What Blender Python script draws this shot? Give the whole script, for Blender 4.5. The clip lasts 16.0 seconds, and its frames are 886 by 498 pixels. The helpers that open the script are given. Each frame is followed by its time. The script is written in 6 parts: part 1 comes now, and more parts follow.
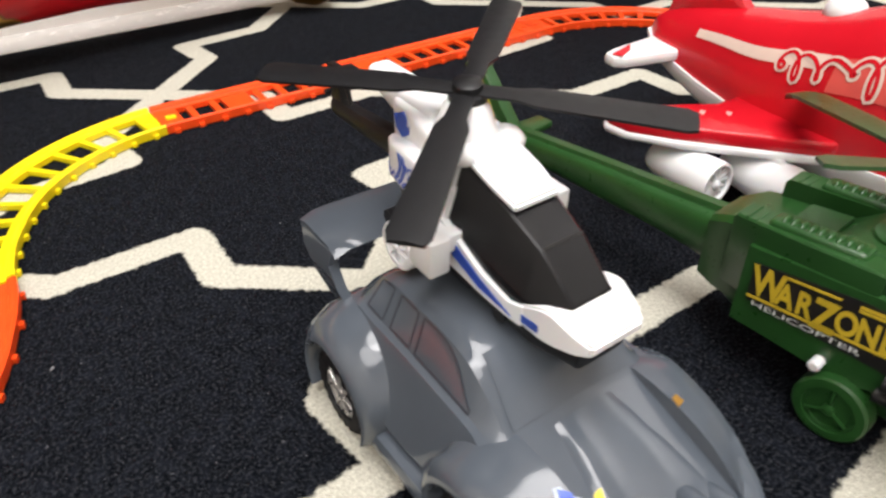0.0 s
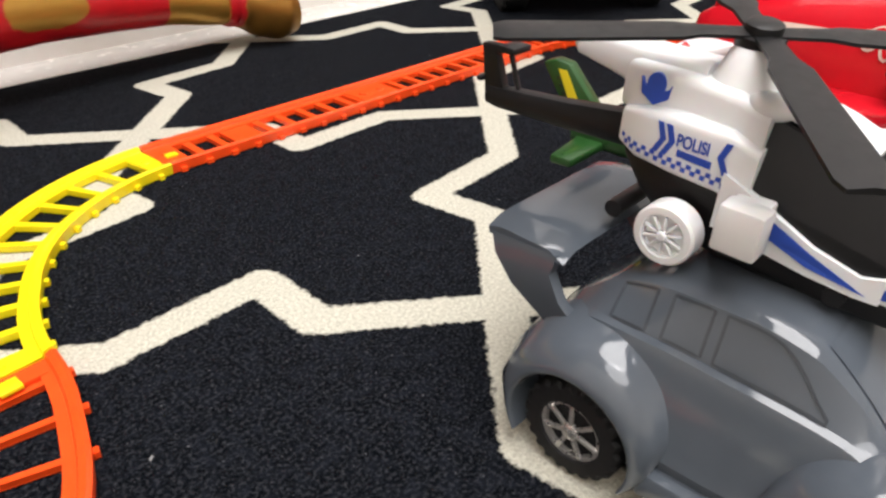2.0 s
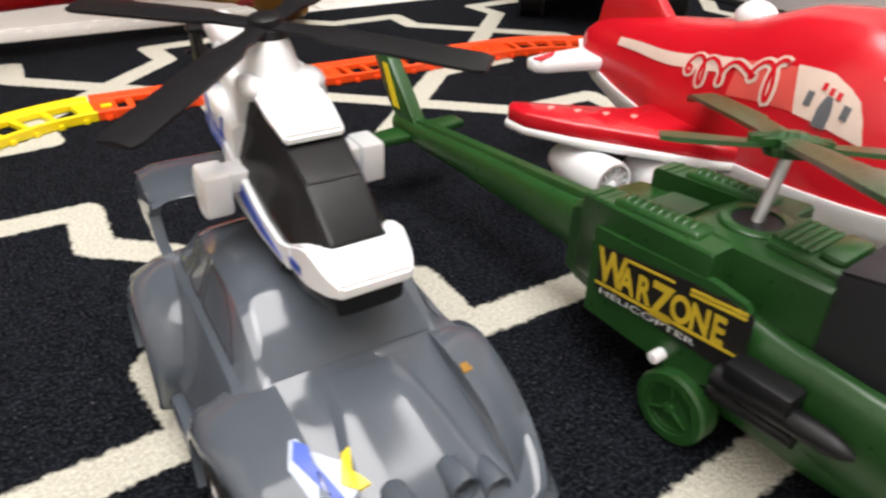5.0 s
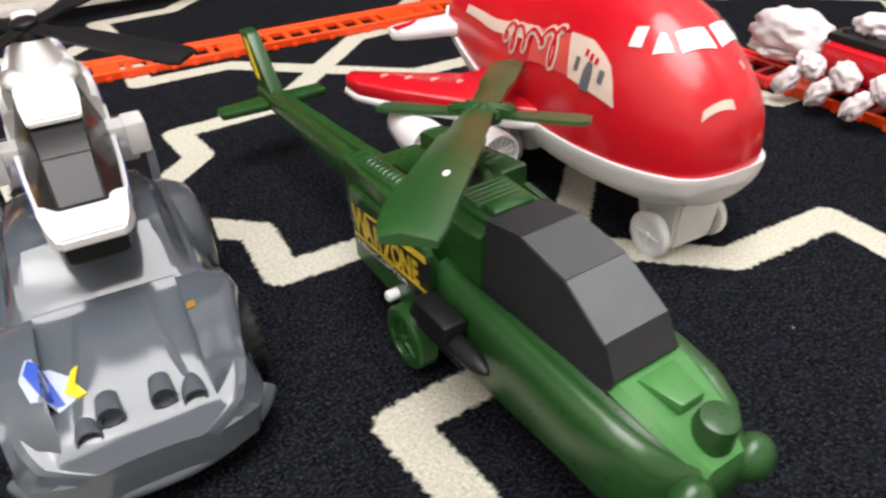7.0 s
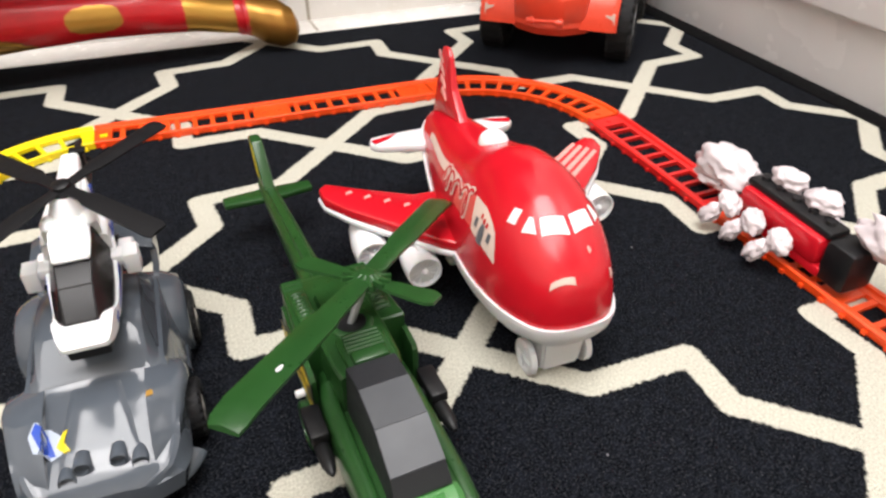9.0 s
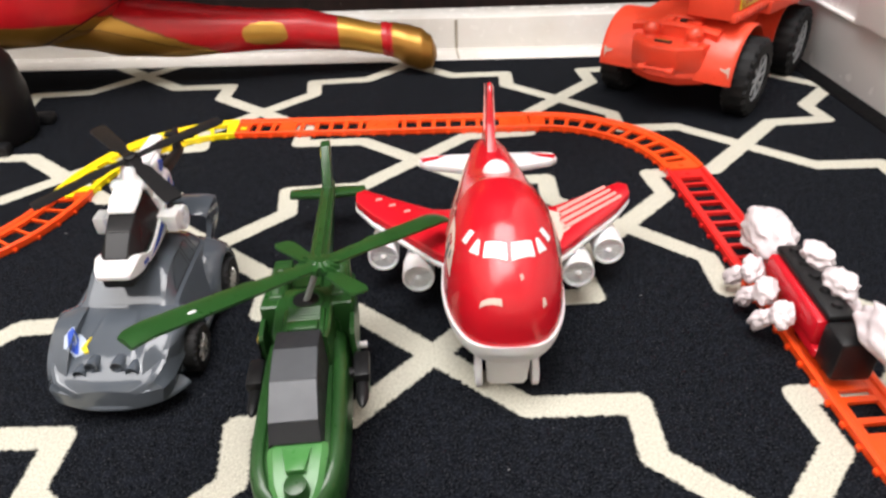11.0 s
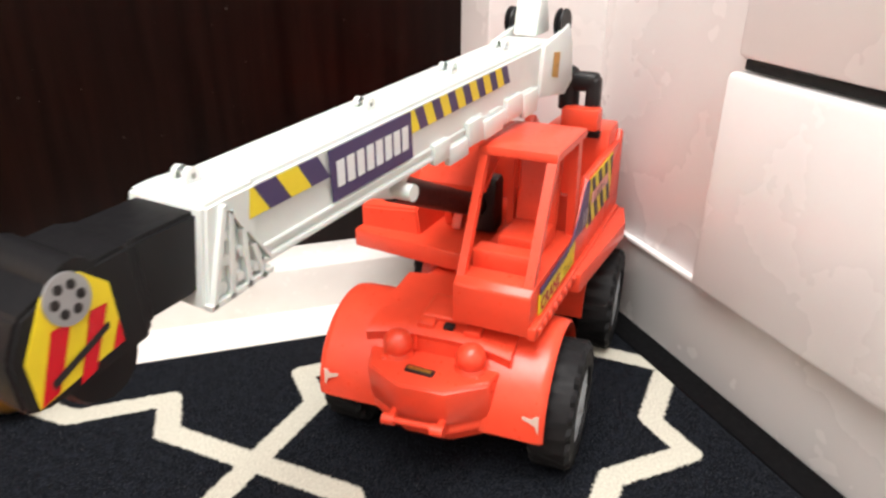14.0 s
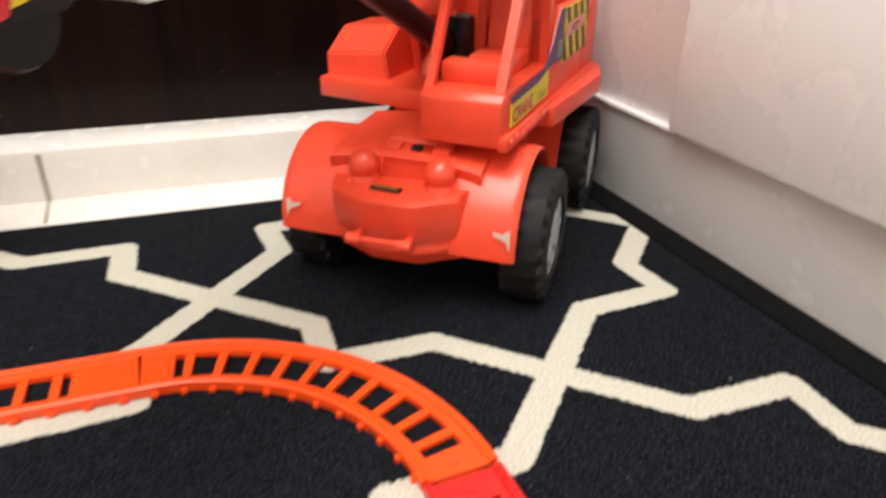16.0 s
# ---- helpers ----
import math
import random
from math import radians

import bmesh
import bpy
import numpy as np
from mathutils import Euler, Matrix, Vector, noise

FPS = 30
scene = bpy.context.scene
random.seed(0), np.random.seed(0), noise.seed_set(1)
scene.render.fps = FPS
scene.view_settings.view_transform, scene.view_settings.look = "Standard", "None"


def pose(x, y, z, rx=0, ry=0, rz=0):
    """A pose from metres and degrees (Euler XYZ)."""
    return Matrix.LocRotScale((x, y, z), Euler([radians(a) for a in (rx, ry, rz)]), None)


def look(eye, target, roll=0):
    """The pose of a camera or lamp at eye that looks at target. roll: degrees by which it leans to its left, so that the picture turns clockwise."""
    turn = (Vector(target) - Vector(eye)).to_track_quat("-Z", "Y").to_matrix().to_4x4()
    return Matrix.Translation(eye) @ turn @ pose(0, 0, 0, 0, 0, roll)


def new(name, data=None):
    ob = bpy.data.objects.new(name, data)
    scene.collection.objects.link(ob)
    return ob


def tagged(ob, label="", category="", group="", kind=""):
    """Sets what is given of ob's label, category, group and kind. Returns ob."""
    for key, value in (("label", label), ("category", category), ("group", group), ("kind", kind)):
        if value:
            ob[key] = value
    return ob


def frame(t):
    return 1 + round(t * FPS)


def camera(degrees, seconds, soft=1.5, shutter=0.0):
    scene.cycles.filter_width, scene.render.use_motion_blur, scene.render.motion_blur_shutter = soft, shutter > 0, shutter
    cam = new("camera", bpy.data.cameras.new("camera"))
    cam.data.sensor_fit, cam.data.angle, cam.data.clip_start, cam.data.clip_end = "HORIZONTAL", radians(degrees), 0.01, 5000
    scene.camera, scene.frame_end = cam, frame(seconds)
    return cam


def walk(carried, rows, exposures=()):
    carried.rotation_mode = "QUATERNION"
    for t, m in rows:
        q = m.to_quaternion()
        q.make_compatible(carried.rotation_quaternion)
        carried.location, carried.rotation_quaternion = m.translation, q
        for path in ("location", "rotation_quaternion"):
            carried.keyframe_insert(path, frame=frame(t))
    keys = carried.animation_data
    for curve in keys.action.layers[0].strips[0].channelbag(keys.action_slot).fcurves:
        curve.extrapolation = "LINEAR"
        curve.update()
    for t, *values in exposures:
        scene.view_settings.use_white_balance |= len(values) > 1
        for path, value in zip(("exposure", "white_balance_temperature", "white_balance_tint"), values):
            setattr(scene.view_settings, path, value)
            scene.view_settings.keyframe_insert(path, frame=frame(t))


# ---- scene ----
import itertools

from mathutils.bvhtree import BVHTree

cam = camera(64.8, 16.0, soft=2.5, shutter=0.4)
# The plan is drawn in units of S metres.
S = 0.7
PATH = [
    (0, (0.0123, 0.0074, 0.1894), (1.0134, 1.2844, -0.9798), -0.94),
    (0.5, (-0.0088, 0.0395, 0.1756), (1.1363, 1.2291, -0.9530), -0.41),
    (1, (-0.0244, 0.0562, 0.1731), (1.1836, 1.2224, -0.9135), -0.73),
    (1.5, (-0.0358, 0.0801, 0.1667), (1.2095, 1.2190, -0.9066), -1.40),
    (2, (-0.0399, 0.0942, 0.1551), (1.2600, 1.1994, -0.8883), -0.25),
    (2.5, (-0.0401, 0.0890, 0.1505), (1.2850, 1.1953, -0.8595), 0.83),
    (3, (-0.0390, 0.0623, 0.1568), (1.2229, 1.2528, -0.8384), 0.30),
    (3.5, (-0.0303, 0.0288, 0.1612), (1.1170, 1.3376, -0.8240), -0.21),
    (4, (-0.0010, 0.0053, 0.1616), (1.0832, 1.3553, -0.8394), 0.56),
    (4.5, (0.0253, -0.0139, 0.1558), (1.0656, 1.3501, -0.8724), 1.55),
    (5, (0.0591, -0.0345, 0.1604), (1.0505, 1.3529, -0.8847), 1.45),
    (5.2, (0.0704, -0.0443, 0.1619), (1.0449, 1.3459, -0.8954), 1.04),
    (7.3, (0.1332, -0.1277, 0.1913), (0.9722, 1.2690, -0.9686), -2.21),
    (7.5, (0.1422, -0.1374, 0.2057), (0.9807, 1.2608, -0.9527), -2.08),
    (8, (0.1590, -0.1542, 0.2417), (0.9843, 1.2556, -0.9121), -1.21),
    (8.5, (0.1627, -0.1683, 0.2678), (0.9171, 1.2625, -0.9086), -0.23),
    (8.7, (0.1652, -0.1704, 0.2789), (0.8857, 1.2632, -0.9151), 0.08),
    (10.8, (0.2931, -0.2439, 0.2921), (0.3644, 1.3992, -0.8459), -2.40),
    (11, (0.2935, -0.2477, 0.3010), (0.3760, 1.4007, -0.8286), -2.08),
    (11.5, (0.2944, -0.2526, 0.3382), (0.4407, 1.4232, -0.7435), -1.46),
    (12, (0.2988, -0.2454, 0.3728), (0.5676, 1.4652, -0.6280), -0.25),
    (12.5, (0.3290, -0.1801, 0.3790), (0.7122, 1.5410, -0.5650), -0.60),
    (13, (0.3792, -0.0538, 0.3622), (0.8920, 1.6350, -0.5786), -0.80),
    (13.5, (0.4177, 0.0552, 0.3256), (1.0203, 1.7341, -0.5789), 0.18),
    (14, (0.4465, 0.1203, 0.3038), (1.1118, 1.7968, -0.5603), 0.29),
    (14.5, (0.4643, 0.1576, 0.2824), (1.2176, 1.7952, -0.5840), 0.48),
    (15, (0.4776, 0.1655, 0.2618), (1.2962, 1.7613, -0.6233), 1.29),
    (15.5, (0.4735, 0.1478, 0.2400), (1.2933, 1.7369, -0.6559), 2.02),
    (16, (0.4432, 0.0984, 0.2196), (1.1584, 1.7141, -0.7174), 1.22),
]
walk(cam, [(t, look(Vector(eye), Vector(target), roll)) for t, eye, target, roll in PATH],
     [(0.0, -0.48, 6500), (8.7, -0.52, 6500), (11.5, -0.48, 6500), (12.3, -0.50, 6500), (13.0, -0.27, 6500), (14.0, -0.26, 6600), (15.0, -0.52, 6800), (16.0, -0.48, 6800)])

# ---- light ----
world = bpy.data.worlds.new("room_air")
scene.world = world
world.use_nodes = True
world.node_tree.nodes["Background"].inputs[0].default_value = (1.0, 0.95, 0.93, 1)
world.node_tree.nodes["Background"].inputs[1].default_value = 0.035
scene.view_settings.exposure = 0.0


def lamp(name, x, y, z, size, power, colour):
    data = bpy.data.lights.new(name, "AREA")
    data.shape, data.size, data.energy, data.color = "DISK", size, power, colour
    ob = new(name, data)
    ob.location = (x, y, z)
    return ob


# Ceiling lamp, out of view; the light falls from above.
lamp("ceiling_lamp", 0.30 * S, -0.30 * S, 2.4, 1.55, 100, (1.0, 0.97, 0.965))
# Added fill lamp without a real source; it brightens the cabinet's front.
lamp("ceiling_lamp", -1.2 * S, -0.9 * S, 2.2, 1.4, 50, (1.0, 0.97, 0.965))


# ---- materials ----
class Nodes:
    """A small writer of node trees."""

    def __init__(self, name):
        self.mat = bpy.data.materials.new(name)
        self.mat.use_nodes = True
        self.tree = self.mat.node_tree
        self.bsdf = self.tree.nodes["Principled BSDF"]

    def put(self, kind, **settings):
        node = self.tree.nodes.new(kind)
        for key, value in settings.items():
            setattr(node, key, value)
        return node

    def link(self, a, b):
        self.tree.links.new(a, b)

    def feed(self, socket, value):
        if isinstance(value, bpy.types.NodeSocket):
            self.link(value, socket)
        else:
            socket.default_value = value

    def math(self, op, a, b=0.0, c=0.0):
        node = self.put("ShaderNodeMath", operation=op)
        for socket, value in zip(node.inputs, (a, b, c)):
            self.feed(socket, value)
        return node.outputs[0]

    def noise(self, scale, detail=4.0, rough=0.6, vector=None):
        node = self.put("ShaderNodeTexNoise")
        node.inputs["Scale"].default_value = scale
        node.inputs["Detail"].default_value = detail
        node.inputs["Roughness"].default_value = rough
        if vector is None:
            vector = self.put("ShaderNodeTexCoord").outputs["Object"]
        self.link(vector, node.inputs["Vector"])
        return node.outputs["Fac"]

    def ramp(self, fac, lo, hi, a=0.0, b=1.0):
        node = self.put("ShaderNodeMapRange")
        self.feed(node.inputs[0], fac)
        for i, value in enumerate((lo, hi, a, b)):
            node.inputs[i + 1].default_value = value
        return node.outputs[0]

    def mix(self, fac, a, b):
        node = self.put("ShaderNodeMix", data_type="RGBA")
        self.feed(node.inputs[0], fac)
        for socket, value in ((node.inputs[6], a), (node.inputs[7], b)):
            self.feed(socket, (*value, 1) if isinstance(value, tuple) and len(value) == 3 else value)
        return node.outputs[2]

    def bump(self, height, strength, distance):
        node = self.put("ShaderNodeBump")
        node.inputs["Strength"].default_value = strength
        node.inputs["Distance"].default_value = distance
        self.link(height, node.inputs["Height"])
        self.link(node.outputs[0], self.bsdf.inputs["Normal"])

    def set(self, **values):
        for key, value in values.items():
            self.feed(self.bsdf.inputs[key.replace("_", " ")], value)


def plastic(name, colour, rough=0.3, wear=0.12, metal=0.0, coat=0.0, scuff=None, sss=0.0, shine=0.5, wave=0.10):
    """Moulded plastic: slight mottling, fine scratches in the gloss, faint mould waviness."""
    n = Nodes(name)
    big, fine = n.noise(45.0, 3.0), n.noise(260.0, 3.0)
    dark = tuple(c * (1 - wear) for c in colour)
    base = n.mix(n.ramp(big, 0.35, 0.65), (*dark, 1), (*colour, 1))
    if scuff:
        base = n.mix(n.ramp(n.noise(160.0, 6.0, 0.75), 0.665, 0.74), base, (*scuff, 1))
    n.set(Base_Color=base, Metallic=metal, Roughness=n.ramp(fine, 0.3, 0.7, rough * 0.9, rough * 1.12), Coat_Weight=coat, Coat_Roughness=0.10, Specular_IOR_Level=shine)
    if sss:
        n.set(Subsurface_Weight=sss, Subsurface_Scale=0.004)
    n.bump(n.math("ADD", big, n.math("MULTIPLY", fine, 0.02)), wave, 0.0012)
    return n.mat


# ---- mesh helpers ----
def part(name, bm, material, parent=None, label="", smooth=35, place=None):
    """Links a bmesh, drawn in plan units, as one mesh object under a thing or a part."""
    bm.transform(Matrix.Diagonal((S, S, S, 1)))
    bmesh.ops.recalc_face_normals(bm, faces=bm.faces)
    mesh = bpy.data.meshes.new(name)
    bm.to_mesh(mesh)
    bm.free()
    for mat in material if isinstance(material, (list, tuple)) else [material]:
        mesh.materials.append(mat)
    if smooth:
        mesh.shade_smooth()
        mesh.set_sharp_from_angle(angle=radians(smooth))
    ob = new(name, mesh)
    if parent:
        ob.parent = parent
    if place:
        ob.matrix_basis = place
    if label:
        tagged(ob, label)
    return ob


def thing(name, x, y, z, label, category, group="", turn=0.0, tip=0.0, roll=0.0):
    """An empty at a thing's base, in plan units."""
    ob = new(name)
    ob.empty_display_size = 0.02
    ob.matrix_basis = pose(x * S, y * S, z * S, tip, roll, turn)
    return tagged(ob, label, category, group)


def add(bm, verts, faces, mat=0):
    vs = [bm.verts.new(v) for v in verts]
    made = []
    for f in faces:
        try:
            face = bm.faces.new([vs[i] for i in f])
            face.material_index = mat
            made.append(face)
        except ValueError:
            pass
    return vs, made


def loft(bm, rings, closed=True, caps=True, mat=0):
    """Skin through rings of equally many points."""
    n = len(rings[0])
    verts = [p for ring in rings for p in ring]
    faces = []
    for i in range(len(rings) - 1):
        for j in range(n if closed else n - 1):
            k = (j + 1) % n
            faces.append((i * n + j, i * n + k, (i + 1) * n + k, (i + 1) * n + j))
    if caps and closed:
        faces.append(tuple(range(n - 1, -1, -1)))
        faces.append(tuple(range((len(rings) - 1) * n, len(rings) * n)))
    return add(bm, verts, faces, mat)


def round_box(bm, cx, cy, cz, sx, sy, sz, bevel=0.0, m=None, mat=0, seg=2):
    """A box with rounded edges; m: a further turn about its centre."""
    tmp = bmesh.new()
    bmesh.ops.create_cube(tmp, size=1.0)
    tmp.transform(Matrix.Diagonal((sx, sy, sz, 1)))
    if bevel:
        bmesh.ops.bevel(tmp, geom=tmp.edges[:], offset=min(bevel, 0.49 * min(sx, sy, sz)), segments=seg, profile=0.5, affect="EDGES")
    tmp.transform(Matrix.Translation((cx, cy, cz)) @ (m if m else Matrix.Identity(4)))
    merge(bm, tmp, mat)


def merge(bm, tmp, mat=0):
    index = {v: bm.verts.new(v.co) for v in tmp.verts}
    for f in tmp.faces:
        face = bm.faces.new([index[v] for v in f.verts])
        face.material_index = mat
    tmp.free()


def frame_of(a, b):
    """A turn that lays the z axis along a to b, at a."""
    a, b = Vector(a), Vector(b)
    return Matrix.Translation(a) @ (b - a).to_track_quat("Z", "Y").to_matrix().to_4x4()


def lathe(bm, a, b, profile, seg=24, mat=0, caps=True):
    """A turned body on the axis a to b; profile: (share of the way, radius)."""
    m, length = frame_of(a, b), (Vector(b) - Vector(a)).length
    rings = [[m @ Vector((r * math.cos(2 * math.pi * k / seg), r * math.sin(2 * math.pi * k / seg), h * length)) for k in range(seg)] for h, r in profile]
    return loft(bm, rings, True, caps, mat)


def rod(bm, a, b, r, r2=None, seg=12, mat=0):
    lathe(bm, a, b, [(0, r), (1, r if r2 is None else r2)], seg, mat)


def blob(bm, cx, cy, cz, rx, ry, rz, mat=0, u=24, v=14, m=None, cut=None):
    """An ellipsoid; cut: keep the part above this share of its height."""
    tmp = bmesh.new()
    bmesh.ops.create_uvsphere(tmp, u_segments=u, v_segments=v, radius=1.0)
    if cut is not None:
        bmesh.ops.bisect_plane(tmp, geom=tmp.verts[:] + tmp.edges[:] + tmp.faces[:], plane_co=(0, 0, cut), plane_no=(0, 0, 1), clear_inner=True)
    tmp.transform(Matrix.Translation((cx, cy, cz)) @ (m if m else Matrix.Identity(4)) @ Matrix.Diagonal((rx, ry, rz, 1)))
    merge(bm, tmp, mat)


def prism(bm, outline, lo, hi, axis="z", mat=0, bevel=0.0):
    """An outline pushed from lo to hi along an axis; points are in the other two axes, in order."""
    def at(p, h):
        return {"z": (p[0], p[1], h), "x": (h, p[0], p[1]), "y": (p[0], h, p[1])}[axis]
    tmp = bmesh.new()
    loft(tmp, [[at(p, lo) for p in outline], [at(p, hi) for p in outline]])
    bmesh.ops.recalc_face_normals(tmp, faces=tmp.faces)
    if bevel:
        bmesh.ops.bevel(tmp, geom=tmp.edges[:], offset=bevel, segments=2, profile=0.5, affect="EDGES")
    merge(bm, tmp, mat)


def oval(n, cx, cy, rx, ry, power=2.0, start=0.0):
    """A ring of n points on a superellipse."""
    out = []
    for k in range(n):
        a = start + 2 * math.pi * k / n
        c, s = math.cos(a), math.sin(a)
        out.append((cx + rx * math.copysign(abs(c) ** (2 / power), c), cy + ry * math.copysign(abs(s) ** (2 / power), s)))
    return out


def lerp(table, t):
    """A value from a table of (place, value or values), eased between its rows."""
    if t <= table[0][0]:
        return table[0][1]
    for (a, p), (b, q) in zip(table, table[1:]):
        if t <= b:
            f = (t - a) / (b - a)
            f = f * f * (3 - 2 * f) * 0.5 + f * 0.5
            if isinstance(p, tuple):
                return tuple(u + (w - u) * f for u, w in zip(p, q))
            return p + (q - p) * f
    return table[-1][1]


def curve(rows, x):
    """Like lerp for rows (place, values), but smooth through every row and without overshoot."""
    xs = [r[0] for r in rows]
    x = max(xs[0], min(x, xs[-1]))
    i = max(0, min(len(xs) - 2, sum(1 for q in xs if q <= x) - 1))
    h = xs[i + 1] - xs[i]
    t = (x - xs[i]) / h
    out = []
    for k in range(len(rows[0][1])):
        v = [r[1][k] for r in rows]

        def rise(j):
            return (v[j + 1] - v[j]) / (xs[j + 1] - xs[j])

        def tangent(j):
            if j == 0 or j == len(xs) - 1:
                return rise(0 if j == 0 else j - 1)
            a, b = rise(j - 1), rise(j)
            return 0.0 if a * b <= 0 else 2 * a * b / (a + b)

        m0, m1 = tangent(i) * h, tangent(i + 1) * h
        out.append((2 * t ** 3 - 3 * t ** 2 + 1) * v[i] + (t ** 3 - 2 * t ** 2 + t) * m0 + (3 * t ** 2 - 2 * t ** 3) * v[i + 1] + (t ** 3 - t ** 2) * m1)
    return out


# ---- the setting ----
BACK = -0.081   # slope of the wall's foot against the rug's pattern


def rug_material():
    """Navy pile with a woven cream trellis: one quarter of a repeat is folded out."""
    n = Nodes("rug_pile")
    co = n.put("ShaderNodeTexCoord").outputs["Object"]
    fuzz = n.put("ShaderNodeTexNoise")
    fuzz.inputs["Scale"].default_value = 420.0
    fuzz.inputs["Detail"].default_value = 2.0
    n.link(co, fuzz.inputs["Vector"])
    shift = n.put("ShaderNodeVectorMath", operation="MULTIPLY_ADD")
    n.link(fuzz.outputs["Color"], shift.inputs[0])
    shift.inputs[1].default_value = (0.0042, 0.0042, 0)
    n.link(co, shift.inputs[2])
    sep = n.put("ShaderNodeSeparateXYZ")
    n.link(shift.outputs[0], sep.inputs[0])
    W, H = 0.459, 0.388

    def fold(value, origin, period):
        q = n.math("SUBTRACT", n.math("DIVIDE", n.math("SUBTRACT", n.math("DIVIDE", value, S), origin + 0.003), period), 0.0)
        q = n.math("SUBTRACT", q, n.math("ROUND", q))
        return n.math("MULTIPLY", n.math("ABSOLUTE", q), period)

    # the rug lies a little askew and is stretched past the rails
    far = n.math("MAXIMUM", n.math("SUBTRACT", sep.outputs[0], 0.42), 0.0)
    close = n.math("MAXIMUM", n.math("SUBTRACT", 0.20, sep.outputs[1]), 0.0)

    def blend(k, kx, ky, kf, kc):
        total = n.math("ADD", n.math("MULTIPLY", sep.outputs[0], kx), n.math("MULTIPLY", sep.outputs[1], ky))
        total = n.math("ADD", total, n.math("MULTIPLY", close, kc))
        return n.math("ADD", n.math("ADD", total, n.math("MULTIPLY", far, kf)), k)

    x = fold(blend(0.0040, 0.9857, -0.0047, 0.0808, -0.015), 0.1975, W)
    y = fold(blend(-0.0131, 0.0211, 1.0360, 0.0104, 0.036), 0.303, H)
    bends = [(0, 0), (0.0735, 0.0685), (0.0695, 0.1225), (0.158, 0.1255), (0.2295, 0.194)]
    best = None
    for (ax, ay), (bx, by) in zip(bends, bends[1:]):
        dx, dy = bx - ax, by - ay
        px, py = n.math("SUBTRACT", x, ax), n.math("SUBTRACT", y, ay)
        t = n.math("DIVIDE", n.math("ADD", n.math("MULTIPLY", px, dx), n.math("MULTIPLY", py, dy)), dx * dx + dy * dy)
        t = n.math("MINIMUM", n.math("MAXIMUM", t, 0.0), 1.0)
        ex = n.math("SUBTRACT", px, n.math("MULTIPLY", t, dx))
        ey = n.math("SUBTRACT", py, n.math("MULTIPLY", t, dy))
        d = n.math("SQRT", n.math("ADD", n.math("MULTIPLY", ex, ex), n.math("MULTIPLY", ey, ey)))
        best = d if best is None else n.math("MINIMUM", best, d)
    line = n.ramp(best, 0.0107, 0.0127, 1.0, 0.0)
    tuft, clump, worn = n.noise(740.0, 3.0, 0.72), n.noise(150.0, 4.0, 0.65), n.noise(9.0, 4.0)
    navy = n.mix(n.ramp(tuft, 0.48, 0.73), (0.0020, 0.0027, 0.0044, 1), (0.046, 0.049, 0.056, 1))
    navy = n.mix(n.math("MULTIPLY", n.ramp(clump, 0.45, 0.75), 0.5), navy, (0.020, 0.023, 0.032, 1))
    fluff = n.ramp(n.noise(620.0, 3.0, 0.65), 0.655, 0.73)
    navy = n.mix(n.math("MULTIPLY", fluff, 0.65), navy, (0.20, 0.20, 0.21, 1))
    lint = n.put("ShaderNodeTexVoronoi")
    lint.inputs["Scale"].default_value = 62.0
    n.link(shift.outputs[0], lint.inputs["Vector"])
    pick = n.put("ShaderNodeSeparateXYZ")
    n.link(lint.outputs["Color"], pick.inputs[0])
    speck = n.math("MULTIPLY", n.ramp(lint.outputs["Distance"], 0.022, 0.036, 1.0, 0.0), n.ramp(pick.outputs[0], 0.55, 0.85))
    navy = n.mix(n.math("MULTIPLY", speck, 0.75), navy, (0.42, 0.42, 0.42, 1))
    cream = n.mix(n.ramp(tuft, 0.3, 0.7), (0.43, 0.415, 0.34, 1), (0.75, 0.735, 0.63, 1))
    cream = n.mix(n.math("MULTIPLY", n.ramp(worn, 0.5, 0.75), 0.3), cream, (0.55, 0.50, 0.42, 1))
    n.set(Base_Color=n.mix(line, navy, cream), Roughness=0.95, Specular_IOR_Level=0.04)
    height = n.math("ADD", n.math("ADD", tuft, n.math("MULTIPLY", clump, 0.7)), n.math("MULTIPLY", line, 0.5))
    n.bump(height, 0.8, 0.0020)
    return n.mat


def pale_stone():
    n = Nodes("white_stone")
    base = n.mix(n.ramp(n.noise(14.0, 5.0), 0.4, 0.75), (0.80, 0.78, 0.74, 1), (0.72, 0.69, 0.63, 1))
    n.set(Base_Color=base, Roughness=n.ramp(n.noise(90.0), 0.3, 0.7, 0.16, 0.3))
    n.bump(n.noise(60.0), 0.08, 0.001)
    return n.mat


def dark_wood():
    n = Nodes("dark_varnished_wood")
    co = n.put("ShaderNodeTexCoord").outputs["Object"]
    stretch = n.put("ShaderNodeMapping")
    stretch.inputs["Scale"].default_value = (1.0, 1.0, 0.06)
    n.link(co, stretch.inputs["Vector"])
    grain = n.noise(70.0, 6.0, 0.65, stretch.outputs[0])
    base = n.mix(n.ramp(grain, 0.35, 0.7), (0.004, 0.0016, 0.0013, 1), (0.015, 0.0055, 0.0042, 1))
    dust = n.math("MULTIPLY", n.ramp(n.noise(260.0, 2.0, 0.4), 0.76, 0.8), 0.25)
    n.set(Base_Color=n.mix(dust, base, (0.3, 0.27, 0.24, 1)), Roughness=n.ramp(n.noise(30.0), 0.3, 0.7, 0.3, 0.42), Specular_IOR_Level=0.12)
    n.bump(grain, 0.15, 0.0008)
    return n.mat


